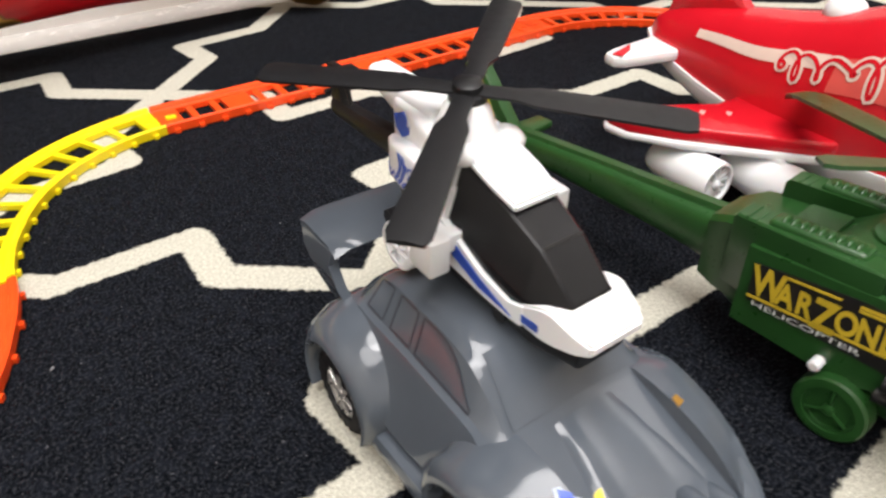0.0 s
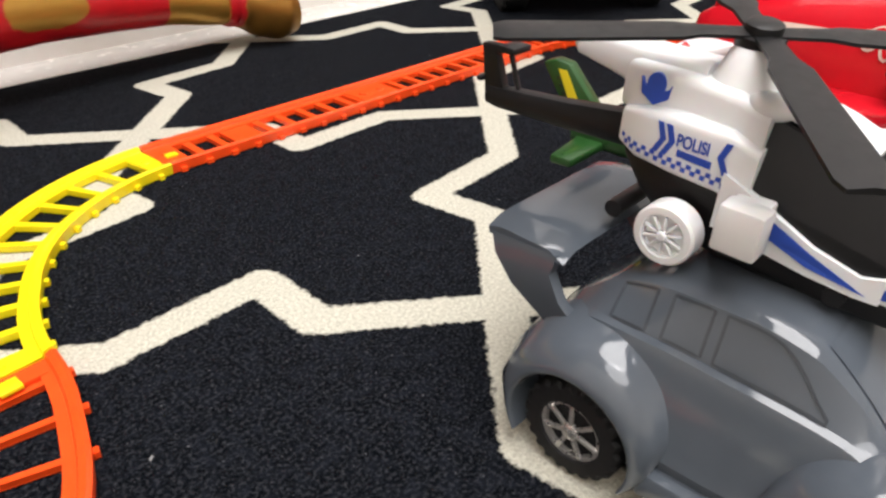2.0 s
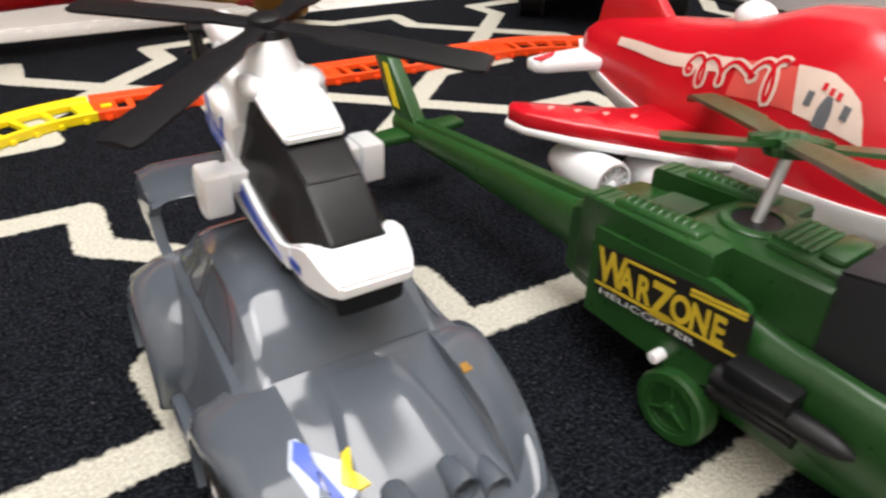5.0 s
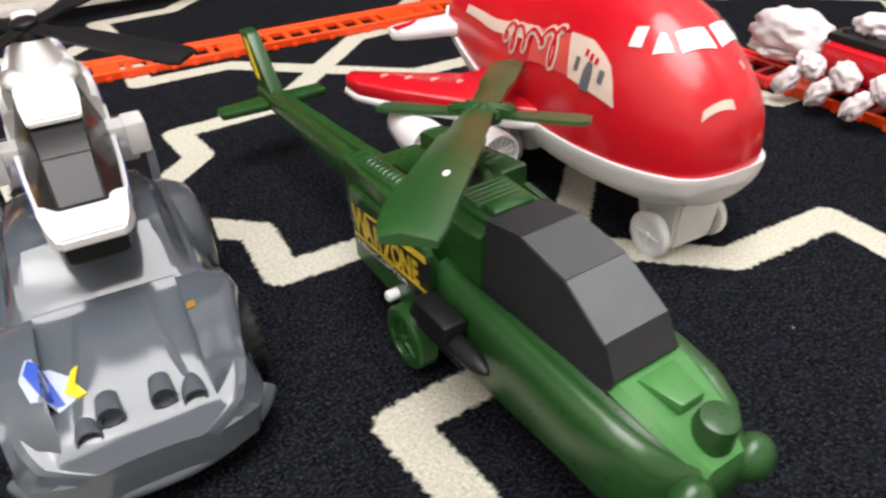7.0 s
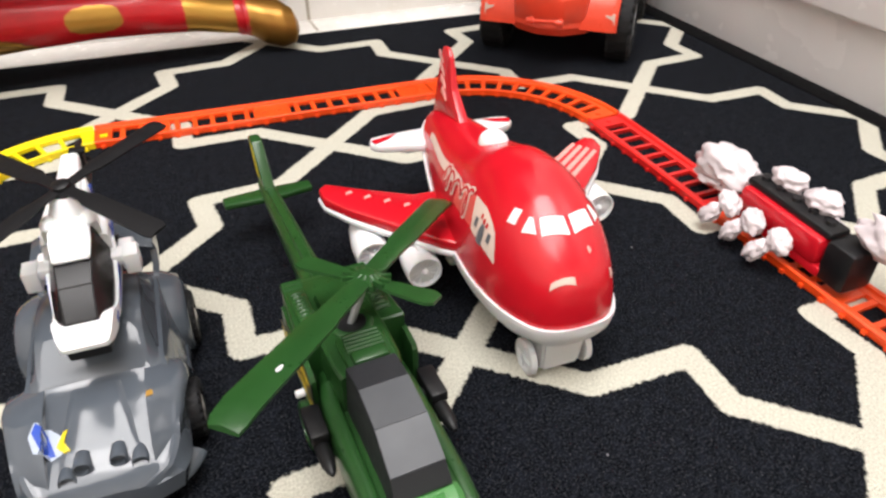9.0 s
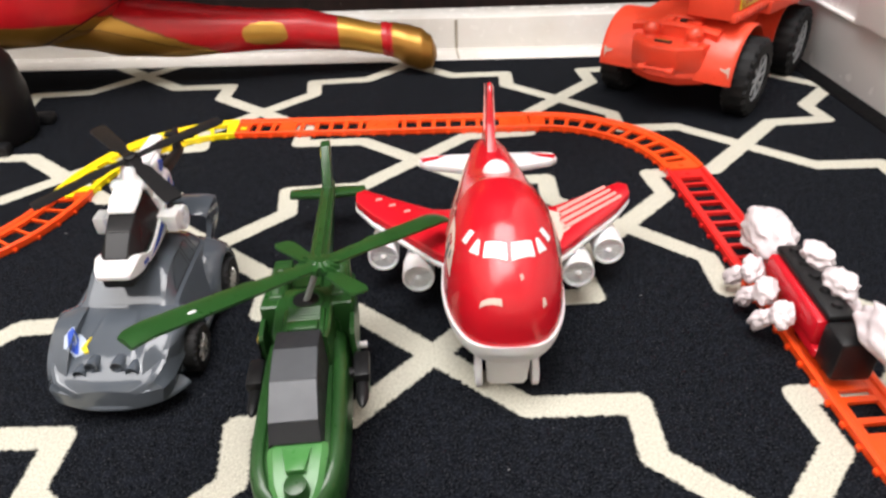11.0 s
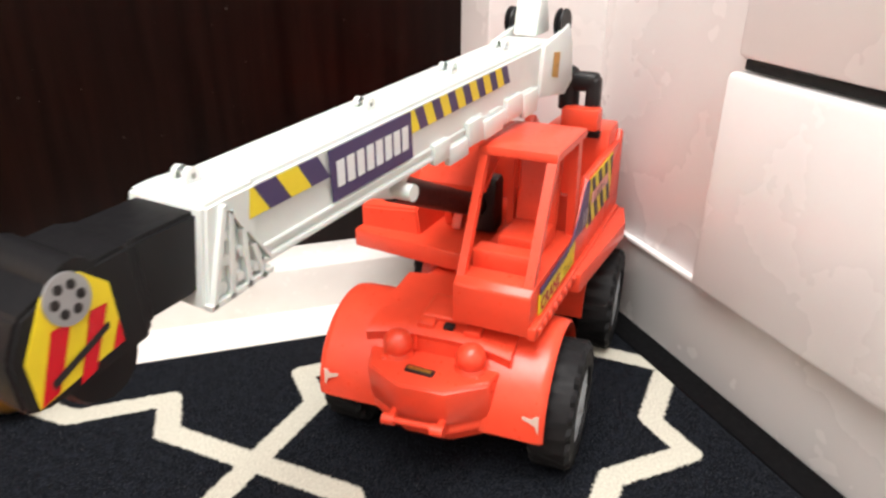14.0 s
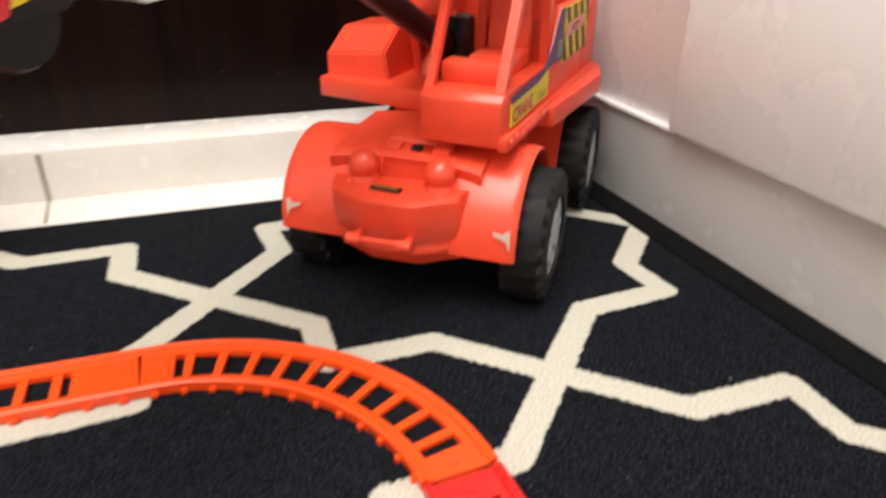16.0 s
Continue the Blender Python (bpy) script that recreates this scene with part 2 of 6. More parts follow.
def white_lacquer():
    n = Nodes("white_lacquer")
    base = n.mix(n.ramp(n.noise(6.0, 4.0), 0.35, 0.7), (0.90, 0.89, 0.88, 1), (0.86, 0.85, 0.84, 1))
    dirt = n.math("MULTIPLY", n.ramp(n.noise(120.0, 5.0, 0.7), 0.70, 0.80), 0.07)
    n.set(Base_Color=n.mix(dirt, base, (0.62, 0.57, 0.54, 1)), Roughness=n.ramp(n.noise(12.0), 0.3, 0.7, 0.22, 0.30), Coat_Weight=0.2)
    n.bump(n.noise(9.0, 2.0), 0.04, 0.002)
    return n.mat


def plain_wall():
    n = Nodes("painted_wall")
    base = n.mix(n.ramp(n.noise(3.0, 4.0), 0.35, 0.7), (0.76, 0.72, 0.66, 1), (0.7, 0.66, 0.61, 1))
    n.set(Base_Color=base, Roughness=0.75)
    n.bump(n.noise(150.0), 0.2, 0.001)
    return n.mat


RUG, STONE, WOOD, LACQUER, PAINT = rug_material(), pale_stone(), dark_wood(), white_lacquer(), plain_wall()
BINDING = plastic("black_binding", (0.004, 0.004, 0.0045), 0.8, shine=0.08)
SEAM = plastic("grey_grout", (0.42, 0.38, 0.31), 0.8)


def back(x, off=0.0):
    """The rug's far edge at x; off: further back."""
    return 0.912 + BACK * x + off


def slab(name, x0, x1, y0, y1, z0, z1, mat, label="", category="", bevel=0.0, parent=None):
    bm = bmesh.new()
    round_box(bm, (x0 + x1) / 2, (y0 + y1) / 2, (z0 + z1) / 2, x1 - x0, y1 - y0, z1 - z0, bevel)
    ob = part(name, bm, mat, parent)
    return ob if parent else tagged(ob, label, category, kind="structure")


# floor under the rug, and the plain room that closes the place
slab("floor", -2.2, 2.2, -3.2, 1.8, -0.06, -0.014, STONE, "pale polished stone floor under the rug", "floor")
slab("ceiling", -2.2, 2.2, -3.2, 1.8, 3.7, 3.8, PAINT, "plain white painted ceiling", "ceiling")
slab("wall_west", -2.3, -2.2, -3.2, 1.8, -0.06, 3.7, PAINT, "plain off-white painted wall", "wall")
slab("wall_south", -2.2, 2.2, -3.3, -3.2, -0.06, 3.7, PAINT, "plain off-white painted wall", "wall")
slab("wall_east", 2.2, 2.3, -3.2, 1.8, -0.06, 3.7, PAINT, "plain off-white painted wall", "wall")

# the rug with its black bound edge
bm = bmesh.new()
xs = [-2.0 + 3.075 * i / 12 for i in range(13)]
loft(bm, [[(x, -2.4, -0.014), (x, -2.4, 0), (x, back(x), 0), (x, back(x), -0.014)] for x in xs])
rug = tagged(part("rug", bm, RUG, smooth=0), "navy pile rug with a cream star trellis", "rug", kind="structure")
bm = bmesh.new()
round_box(bm, 1.0915, -0.7830, -0.004, 0.034, 3.265, 0.014, 0.005)
part("binding", bm, BINDING, rug, "black bound edge")

# stone strip, riser and sill before the door, turned with the wall's foot


def along(bm, y0, y1, z0, z1, bevel=0.002, x0=-2.1, x1=1.105):
    """A bar beside the wall's foot; y from the rug's far edge."""
    tmp = bmesh.new()
    round_box(tmp, (x0 + x1) / 2, (y0 + y1) / 2, (z0 + z1) / 2, x1 - x0, y1 - y0, z1 - z0, bevel)
    tmp.transform(Matrix(((1, 0, 0, 0), (BACK, 1, 0, 0.912), (0, 0, 1, 0), (0, 0, 0, 1))))
    merge(bm, tmp)


bm = bmesh.new()
along(bm, 0.0005, 0.070, -0.03, 0.0015)
tagged(part("floor_strip", bm, STONE), "white stone floor strip along the rug", "floor", kind="structure")
bm = bmesh.new()
along(bm, 0.063, 0.14, -0.03, 0.058, 0.004)
sill = tagged(part("door_sill", bm, STONE), "white stone raised door sill", "sill", kind="structure")
bm = bmesh.new()
for x in (-0.355, 0.520):
    along(bm, 0.0615, 0.0635, 0.002, 0.054, 0, x, x + 0.005)
    along(bm, 0.004, 0.063, 0.0005, 0.0021, 0, x, x + 0.004)
part("joint", bm, SEAM, sill, "grey grout joint")
bm = bmesh.new()
along(bm, 0.126, 0.176, 0.056, 3.0, 0.003, -1.5, 1.035)
door = tagged(part("door_1", bm, WOOD), "closed door of dark varnished wood", "door", kind="structure")
bm = bmesh.new()
along(bm, 0.19, 0.3, -0.03, 3.7, 0, -2.2, 2.2)
tagged(part("wall_north", bm, PAINT), "plain white wall round the dark door", "wall", kind="structure")
bm = bmesh.new()
along(bm, 0.051, 0.19, -0.03, 3.0, 0.004, 0.972, 1.3)
tagged(part("door_jamb", bm, LACQUER), "white painted door jamb", "door frame", kind="structure")

# white cabinet beside the rug
cabinet = thing("cabinet", 1.110, 0.3, 0, "glossy white cabinet with a recessed grip slot", "cabinet")


def cab(name, y0, y1, z0, z1, x0, x1, mat, label="", bevel=0.004):
    bm = bmesh.new()
    round_box(bm, (x0 + x1) / 2, (y0 + y1) / 2 - 0.3, (z0 + z1) / 2, x1 - x0, y1 - y0, z1 - z0, bevel)
    return part(name, bm, mat, cabinet, label)


BLACK_GAP = plastic("dark_gap", (0.006, 0.006, 0.006), 0.8)
cab("body", -0.9, 0.9, -0.012, 1.4, 0.004, 0.5, LACQUER)
panel = cab("door_panel", -0.9, 0.654, 0.1005, 0.3125, -0.016, 0.006, LACQUER, "raised white door panel", 0.006)
cab("grip_slot", -0.9, 0.646, 0.3140, 0.3230, -0.004, 0.006, BLACK_GAP, "dark recessed grip slot", 0.001)
cab("upper_panel", -0.9, 0.650, 0.3240, 1.3, -0.012, 0.006, LACQUER, "", 0.006)
cab("seam_ledge", 0.654, 0.875, 0.0940, 0.0995, -0.002, 0.006, LACQUER, "", 0.002)

# ---- toy railway ----
ORANGE = plastic("orange_track_plastic", (0.93, 0.085, 0.012), 0.32, 0.08, sss=0.15)
RED_T = plastic("red_track_plastic", (0.70, 0.018, 0.016), 0.32, 0.08, sss=0.15)
YELLOW = plastic("yellow_track_plastic", (0.92, 0.72, 0.01), 0.32, 0.08, sss=0.15)


def settle(x, y):
    """Where the loop lies along x: a little narrower than the straight pieces promise, its near bend pushed outwards."""
    return 0.002 + 0.9855 * x - (0.012 * min(1.0, max(0.0, (0.52 - y) / 0.12)) if x < 0.3 else 0.0)


def track(name, path, colour, label, plates=(), bar=0.0030, pitch=0.0215, plate=0.020):
    """A toy rail piece along path: rows of place and heading (radians), from one joint to the next."""
    path = [(settle(x, y), 0.987 * y, h) for x, y, h in path]
    x0, y0, _ = path[len(path) // 2]
    root = thing(name, x0, y0, 0, label, "track", "toy railway pieces")
    half, top = 0.0245, 0.0085

    def station(f):
        f = max(0.0, min(f, 1.0)) * (len(path) - 1)
        i = min(int(f), len(path) - 2)
        g = f - i
        a, b = path[i], path[i + 1]
        return [u + (w - u) * g for u, w in zip(a, b)]

    def at(f, side, z):
        x, y, h = station(f)
        return (x - x0 - math.sin(h) * side, y - y0 + math.cos(h) * side, z)

    length = sum(math.dist(a[:2], b[:2]) for a, b in zip(path, path[1:]))
    steps = 24
    for sign in (-1, 1):
        bm = bmesh.new()
        prof = [(half, 0.001), (half + 0.0006, top), (half - 0.0015, top + 0.001), (half - 0.0045, top), (half - 0.0055, 0.0062), (half - 0.0108, 0.0058), (half - 0.0108, 0.0012)]
        loft(bm, [[at(k / steps, sign * s, z) for s, z in prof] for k in range(steps + 1)])
        part("rail", bm, colour, root)
    count = max(4, round(length / pitch))
    for k in range(count):
        f = (k + 0.5) / count
        w = bar if not any(abs(f - p) < 0.5 / count for p in plates) else 0.0125
        df = w / length
        ring = [at(f - df, -half + 0.008, 0), at(f + df, -half + 0.008, 0), at(f + df, half - 0.008, 0), at(f - df, half - 0.008, 0)]
        bm = bmesh.new()
        loft(bm, [[(p[0], p[1], z) for p in ring] for z in (0.0015, 0.0052 if bar > 0.002 else 0.0040)])
        dt = min(bar, 0.0024) / length
        ring = [at(f - dt, -half - 0.0028, 0), at(f + dt, -half - 0.0028, 0), at(f + dt, half + 0.0028, 0), at(f - dt, half + 0.0028, 0)]
        loft(bm, [[(p[0], p[1], z) for p in ring] for z in (0.0008, 0.0042)])
        part("sleeper", bm, colour, root)
    for end in (0, 1):
        df = plate / length
        a, b = (0, df) if end == 0 else (1 - df, 1)
        bm = bmesh.new()
        ring = [at(a, -half + 0.002, 0), at(b, -half + 0.002, 0), at(b, half - 0.002, 0), at(a, half - 0.002, 0)]
        loft(bm, [[(p[0], p[1], z) for p in ring] for z in (0.001, 0.0062)])
        lathe(bm, at((a + b) / 2, 0, 0.006), at((a + b) / 2, 0, 0.0075), [(0, 0.004), (1, 0.0035)], 12)
        part("end_plate", bm, colour, root)
    return root


def straight(a, b, n=9):
    h = math.atan2(b[1] - a[1], b[0] - a[0])
    return [(a[0] + (b[0] - a[0]) * k / n, a[1] + (b[1] - a[1]) * k / n, h) for k in range(n + 1)]


def bend(cx, cy, r, a0, a1, n=24):
    out = []
    for k in range(n + 1):
        a = radians(a0 + (a1 - a0) * k / n)
        out.append((cx + r * math.cos(a), cy + r * math.sin(a), a + math.copysign(math.pi / 2, a1 - a0)))
    return out


track("track_straight", straight((0.172, 0.6225), (0.388, 0.605)), ORANGE, "orange straight toy rail piece on the rug", (0.35, 0.98))
track("track_straight", straight((0.388, 0.605), (0.606, 0.5885)), ORANGE, "orange straight toy rail piece on the rug", (0.02, 0.85))
track("track_curve", bend(0.600, 0.4125, 0.176, 88.6, 1), ORANGE, "orange curved toy rail piece on the rug", (0.05,))
track("track_straight", straight((0.776, 0.412), (0.776, 0.186)), RED_T, "red straight toy rail piece on the rug", (), 0.0022)
track("track_straight", straight((0.776, 0.186), (0.777, -0.04)), ORANGE, "orange straight toy rail piece on the rug", (0.7,))
track("track_straight", straight((0.777, -0.04), (0.779, -0.266)), ORANGE, "orange straight toy rail piece on the rug", (0.5,))
track("track_curve", bend(0.172, 0.451, 0.171, 90, 180), YELLOW, "yellow curved toy rail piece on the rug", (), 0.0026, 0.0235, 0.014)
track("track_curve", bend(-0.171, 0.449, 0.172, 0, -85), ORANGE, "orange curved toy rail piece on the rug", (), 0.0017, 0.0265, 0.010)


# joint tabs that reach from one piece onto the next
def tab(x, y, heading, colour, w=0.010, d=0.009):
    ob = thing("track_clip", x, y, 0.0064, "small joint tab between two toy rail pieces", "track clip", "toy railway pieces", turn=heading)
    bm = bmesh.new()
    round_box(bm, 0, 0, 0.0008, w, d, 0.0024, 0.0006)
    part("tab", bm, colour, ob)


tab(-0.0045, 0.4338, 0, YELLOW)
tab(0.1823, 0.6080, -5, YELLOW, 0.009, 0.006)

# ---- things: shared pieces ----
GREY = plastic("grey_gloss_plastic", (0.080, 0.094, 0.113), 0.10, 0.06, shine=0.5, wave=0.006)
TYRE = plastic("black_rubber", (0.010, 0.010, 0.011), 0.62, shine=0.25)
CHROME = plastic("chrome_plastic", (0.70, 0.68, 0.66), 0.28, 0.1, metal=0.8)
BLACK = plastic("black_plastic", (0.009, 0.009, 0.010), 0.40, shine=0.3)
SMOKE = plastic("dark_canopy_plastic", (0.011, 0.011, 0.012), 0.24, shine=0.25)
WHITE = plastic("white_plastic", (0.77, 0.77, 0.78), 0.33, 0.04, sss=0.1)
BLUE = plastic("blue_print", (0.02, 0.07, 0.42), 0.4)
GREEN = plastic("green_plastic", (0.016, 0.066, 0.014), 0.30, 0.15)
GREEN2 = plastic("pale_green_plastic", (0.055, 0.20, 0.05), 0.3, 0.1)
SLATE = plastic("slate_print", (0.115, 0.121, 0.132), 0.5, shine=0.3)
SLATE2 = plastic("dark_slate_print", (0.022, 0.023, 0.026), 0.5, shine=0.3)
RED = plastic("red_gloss_plastic", (0.56, 0.008, 0.018), 0.24, 0.05, coat=0.15, wave=0.004)
PALE = plastic("chipped_pale_print", (0.70, 0.55, 0.47), 0.5)
SALMON = plastic("faded_red_print", (0.66, 0.085, 0.070), 0.4, 0.2)
PINK = plastic("worn_print", (0.78, 0.34, 0.30), 0.45)
STICK = plastic("yellow_print", (0.78, 0.62, 0.02), 0.4)
DARK = plastic("black_print", (0.012, 0.011, 0.011), 0.4)
CORAL = plastic("coral_plastic", (0.80, 0.072, 0.032), 0.30, 0.10, sss=0.08, scuff=(0.84, 0.16, 0.10))
PURPLE = plastic("purple_print", (0.045, 0.03, 0.11), 0.4)
GOLD = plastic("gold_paint", (0.62, 0.34, 0.065), 0.3, 0.15, metal=0.75)
GOLD2 = plastic("bronze_paint", (0.42, 0.20, 0.04), 0.32, 0.15, metal=0.75)
CRIM = plastic("crimson_paint", (0.62, 0.012, 0.018), 0.3, 0.15, coat=0.2)
CLEAR = plastic("smoky_clear_plastic", (0.36, 0.40, 0.43), 0.14, 0.06, coat=0.3, sss=0.2)
SILVER = plastic("silver_paint", (0.42, 0.43, 0.44), 0.35, 0.1, metal=0.6)


def wheel(parent, x, y, z, r, width, side, rim_mat=CHROME, tyre_mat=TYRE, spokes=7, hub=0.66, name="wheel", tread=False):
    """A toy wheel on an axle along x; side: which way its face looks."""
    root = part(name, disc_mesh(r * hub, width * 0.6), tyre_mat, parent, place=Matrix.Translation((x * S, y * S, z * S)))
    bm = bmesh.new()
    rows = [(0, r * hub), (0.02, r * 0.93), (0.12, r), (0.88, r), (0.98, r * 0.93), (1, r * hub), (0.8, r * hub * 0.96), (0.2, r * hub * 0.96)]
    seg = 88 if tread else 32
    rings = []
    for h, q in rows:
        ring = []
        for k in range(seg):
            a = 2 * math.pi * k / seg
            lug = (0.075 if r < 0.03 else 0.095) * r if tread and q > 0.9 * r and (k + (2 if h > 0.5 else 0)) % 4 < 2 else 0.0
            ring.append(((h - 0.5) * width, (q + lug) * math.cos(a), (q + lug) * math.sin(a)))
        rings.append(ring)
    loft(bm, rings + [rings[0]], caps=False)
    part("tyre", bm, tyre_mat, root)
    bm = bmesh.new()
    f = side * width * 0.42
    lathe(bm, (f - side * 0.002, 0, 0), (f, 0, 0), [(0, r * hub), (1, r * hub), (1, r * hub * 0.86), (0, r * hub * 0.84)], 32, 0, False)
    for k in range(spokes):
        a = 2 * math.pi * k / spokes
        round_box(bm, f, 0, 0, 0.0016, r * 0.09, r * hub * 0.92, 0.0004, Matrix.Rotation(a, 4, "X") @ Matrix.Translation((0, 0, r * hub * 0.46)))
    lathe(bm, (f - side * 0.001, 0, 0), (f + side * 0.0016, 0, 0), [(0, r * 0.17), (0.8, r * 0.17), (1, r * 0.12)], 16)
    part("rim", bm, rim_mat, root)
    return root


def disc_mesh(r, width):
    bm = bmesh.new()
    lathe(bm, (-width / 2, 0, 0), (width / 2, 0, 0), [(0, r), (1, r)], 24)
    return bm


def decal(name, parent, corners, mat, label="", lift=0.0003):
    """A thin printed patch with four or more corners."""
    bm = bmesh.new()
    n = (Vector(corners[1]) - Vector(corners[0])).cross(Vector(corners[-1]) - Vector(corners[0])).normalized()
    loft(bm, [[Vector(c) for c in corners], [Vector(c) + n * lift for c in corners]])
    return part(name, bm, mat, parent, label, 0)


def words(parent, text, origin, right, up, size, mat, label, bold=0.0, stretch=1.0):
    """Built-in letters as a flat mesh; origin: the lower left, in plan units."""
    data = bpy.data.curves.new("letters", "FONT")
    data.body, data.size, data.extrude, data.offset = text, 1.0, 0.0, bold
    tmp = bpy.data.objects.new("letters", data)
    scene.collection.objects.link(tmp)
    mesh = bpy.data.meshes.new_from_object(tmp.evaluated_get(bpy.context.evaluated_depsgraph_get()))
    bpy.data.objects.remove(tmp)
    r, u = Vector(right).normalized(), Vector(up).normalized()
    m = Matrix.Translation(origin) @ Matrix((r, u, r.cross(u))).transposed().to_4x4() @ Matrix.Diagonal((size * stretch, size, 1, 1))
    bm = bmesh.new()
    bm.from_mesh(mesh)
    bm.transform(m)
    bpy.data.meshes.remove(mesh)
    return part("lettering", bm, mat, parent, label, 0)


# ---- grey toy car ----
car = thing("toy_car", 0.1729, 0.1534, 0.0093, "glossy grey plastic toy beetle car with a rear spoiler", "toy car", turn=-3.5, tip=-1.4, roll=0.6)
BODY = [(-0.106, (0.028, 0.024, 0.021, 0.010, 0.023)), (-0.099, (0.046, 0.040, 0.028, 0.020, 0.0295)), (-0.08, (0.051, 0.046, 0.036, 0.026, 0.0385)),
        (-0.052, (0.051, 0.046, 0.044, 0.030, 0.0475)), (-0.031, (0.051, 0.045, 0.0500, 0.034, 0.0540)), (-0.017, (0.051, 0.0425, 0.0530, 0.0335, 0.0660)), (-0.002, (0.052, 0.0425, 0.0548, 0.033, 0.0762)),
        (0.018, (0.053, 0.0425, 0.0562, 0.033, 0.0800)), (0.045, (0.053, 0.0425, 0.0578, 0.0315, 0.0785)), (0.066, (0.051, 0.0415, 0.0575, 0.028, 0.0710)),
        (0.080, (0.047, 0.038, 0.0520, 0.025, 0.0600)), (0.093, (0.042, 0.033, 0.0410, 0.020, 0.0470)), (0.101, (0.034, 0.026, 0.031, 0.012, 0.033))]


def car_side(y, k):
    """A point of the car's side: k 0 at the foot, 1 at the belt, 2 at the roof's edge, 3 at the top's middle."""
    wl, wb, zb, wr, zt = curve(BODY, y)
    rows = [(0.0, (wl * 0.93, 0.006)), (0.5, (wl, 0.020)), (0.94, (wb + 0.0012, zb - 0.0030)), (1.0, (wb, zb)), (1.08, (wb - 0.0030, zb + 0.0010)), (1.25, (wb - 0.0030 - 0.14 * (wb - wr), zb + 0.22 * (zt - zb))), (2.0, (wr, zb + 0.84 * (zt - zb))), (2.14, (wr - 0.0045, zb + 0.935 * (zt - zb))), (2.5, (wr * 0.60, zb + 0.975 * (zt - zb))), (3.0, (0.0, zt))]
    return lerp(rows, k)


bm = bmesh.new()
ks = [0, 0.25, 0.5, 0.72, 0.94, 1.0, 1.08, 1.16, 1.25, 1.5, 1.75, 1.97, 2.0, 2.07, 2.14, 2.3, 2.5, 2.75, 3.0]
rings = []
for i in range(65):
    y = -0.106 + 0.207 * i / 64
    half = [car_side(y, k) for k in ks]
    rings.append([(x, y, z) for x, z in half] + [(-x, y, z) for x, z in reversed(half[:-1])])
loft(bm, rings)
part("body", bm, GREY, car, smooth=24)
# side windows, as shallow outlines; darker grey paints the shade of moulded grooves
GROOVE = plastic("groove_shade_grey", (0.052, 0.061, 0.074), 0.2)
for sx in (-1, 1):
    for y0, y1 in ((-0.0120, 0.0245), (0.0290, 0.0435), (0.0500, 0.0640)):
        loop = []
        for i in range(9):
            y = y0 + (y1 - y0) * i / 8
            loop.append((y, 1.13))
        for j in range(1, 6):
            loop.append((y1, 1.13 + 0.78 * j / 6))
        for i in range(9):
            y = y1 + (y0 - y1) * i / 8
            loop.append((y, 1.91 if y > 0.010 else 1.91 - 0.70 * ((0.010 - y) / 0.022) ** 1.7))
        bm = bmesh.new()
        rings = []
        for k, (y, q) in enumerate(loop):
            yb, qb = loop[(k + 1) % len(loop)]
            ya, qa = loop[k - 1]
            x, z = car_side(y, q)
            p, d = Vector((sx * (x + 0.0001), y, z)), Vector((0, yb - ya, 0.03 * (qb - qa))).normalized()
            side = Vector((sx, 0, 0.35)).cross(d).normalized() * 0.00050
            lift = Vector((sx * 0.0003, 0, 0.0002))
            rings.append([p - side, p - side + lift, p + side + lift, p + side])
        rings.append(rings[0])
        loft(bm, rings, caps=False)
        part("window_groove", bm, GROOVE, car)
# windscreen and bonnet ridges
bm = bmesh.new()
grid = []
for i in range(6):
    y = -0.0290 + 0.024 * i / 5
    wr, zt = curve(BODY, y)[3:]
    w = 0.031 - 0.004 * i / 5
    grid.append([(w * j / 5, y, car_side(y, 3 - 1.0 * abs(j) / 5 * w / wr if wr else 3)[1] + 0.0007) for j in range(-5, 6)])
loft(bm, grid, closed=False, caps=False)
part("windscreen", bm, GREY, car)


def top_z(x, y):
    """Height of the car's top at a place."""
    pts = [car_side(y, 3 - 1.9 * j / 38) for j in range(39)]
    return float(np.interp(abs(x), [q[0] for q in pts], [q[1] for q in pts]))


bm = bmesh.new()
grid = []
for i in range(15):
    y = -0.090 + 0.056 * i / 14
    w = lerp([(-0.090, 0.0205), (-0.066, 0.0175), (-0.050, 0.0145), (-0.034, 0.0118)], y)
    rise = lerp([(-0.090, 0.0004), (-0.080, 0.0014), (-0.050, 0.0026), (-0.034, 0.0012)], y)
    row = []
    for x, k in ((-w - 0.0045, -0.4), (-w - 0.0006, 0.8), (-w + 0.0012, 1.0), (-w * 0.5, 0.72), (0, 0.66), (w * 0.5, 0.72), (w - 0.0012, 1.0), (w + 0.0006, 0.8), (w + 0.0045, -0.4)):
        row.append((x, y, top_z(x, y) + rise * k))
    grid.append(row)
loft(bm, grid, closed=False, caps=False)
part("bonnet", bm, GREY, car, smooth=28)


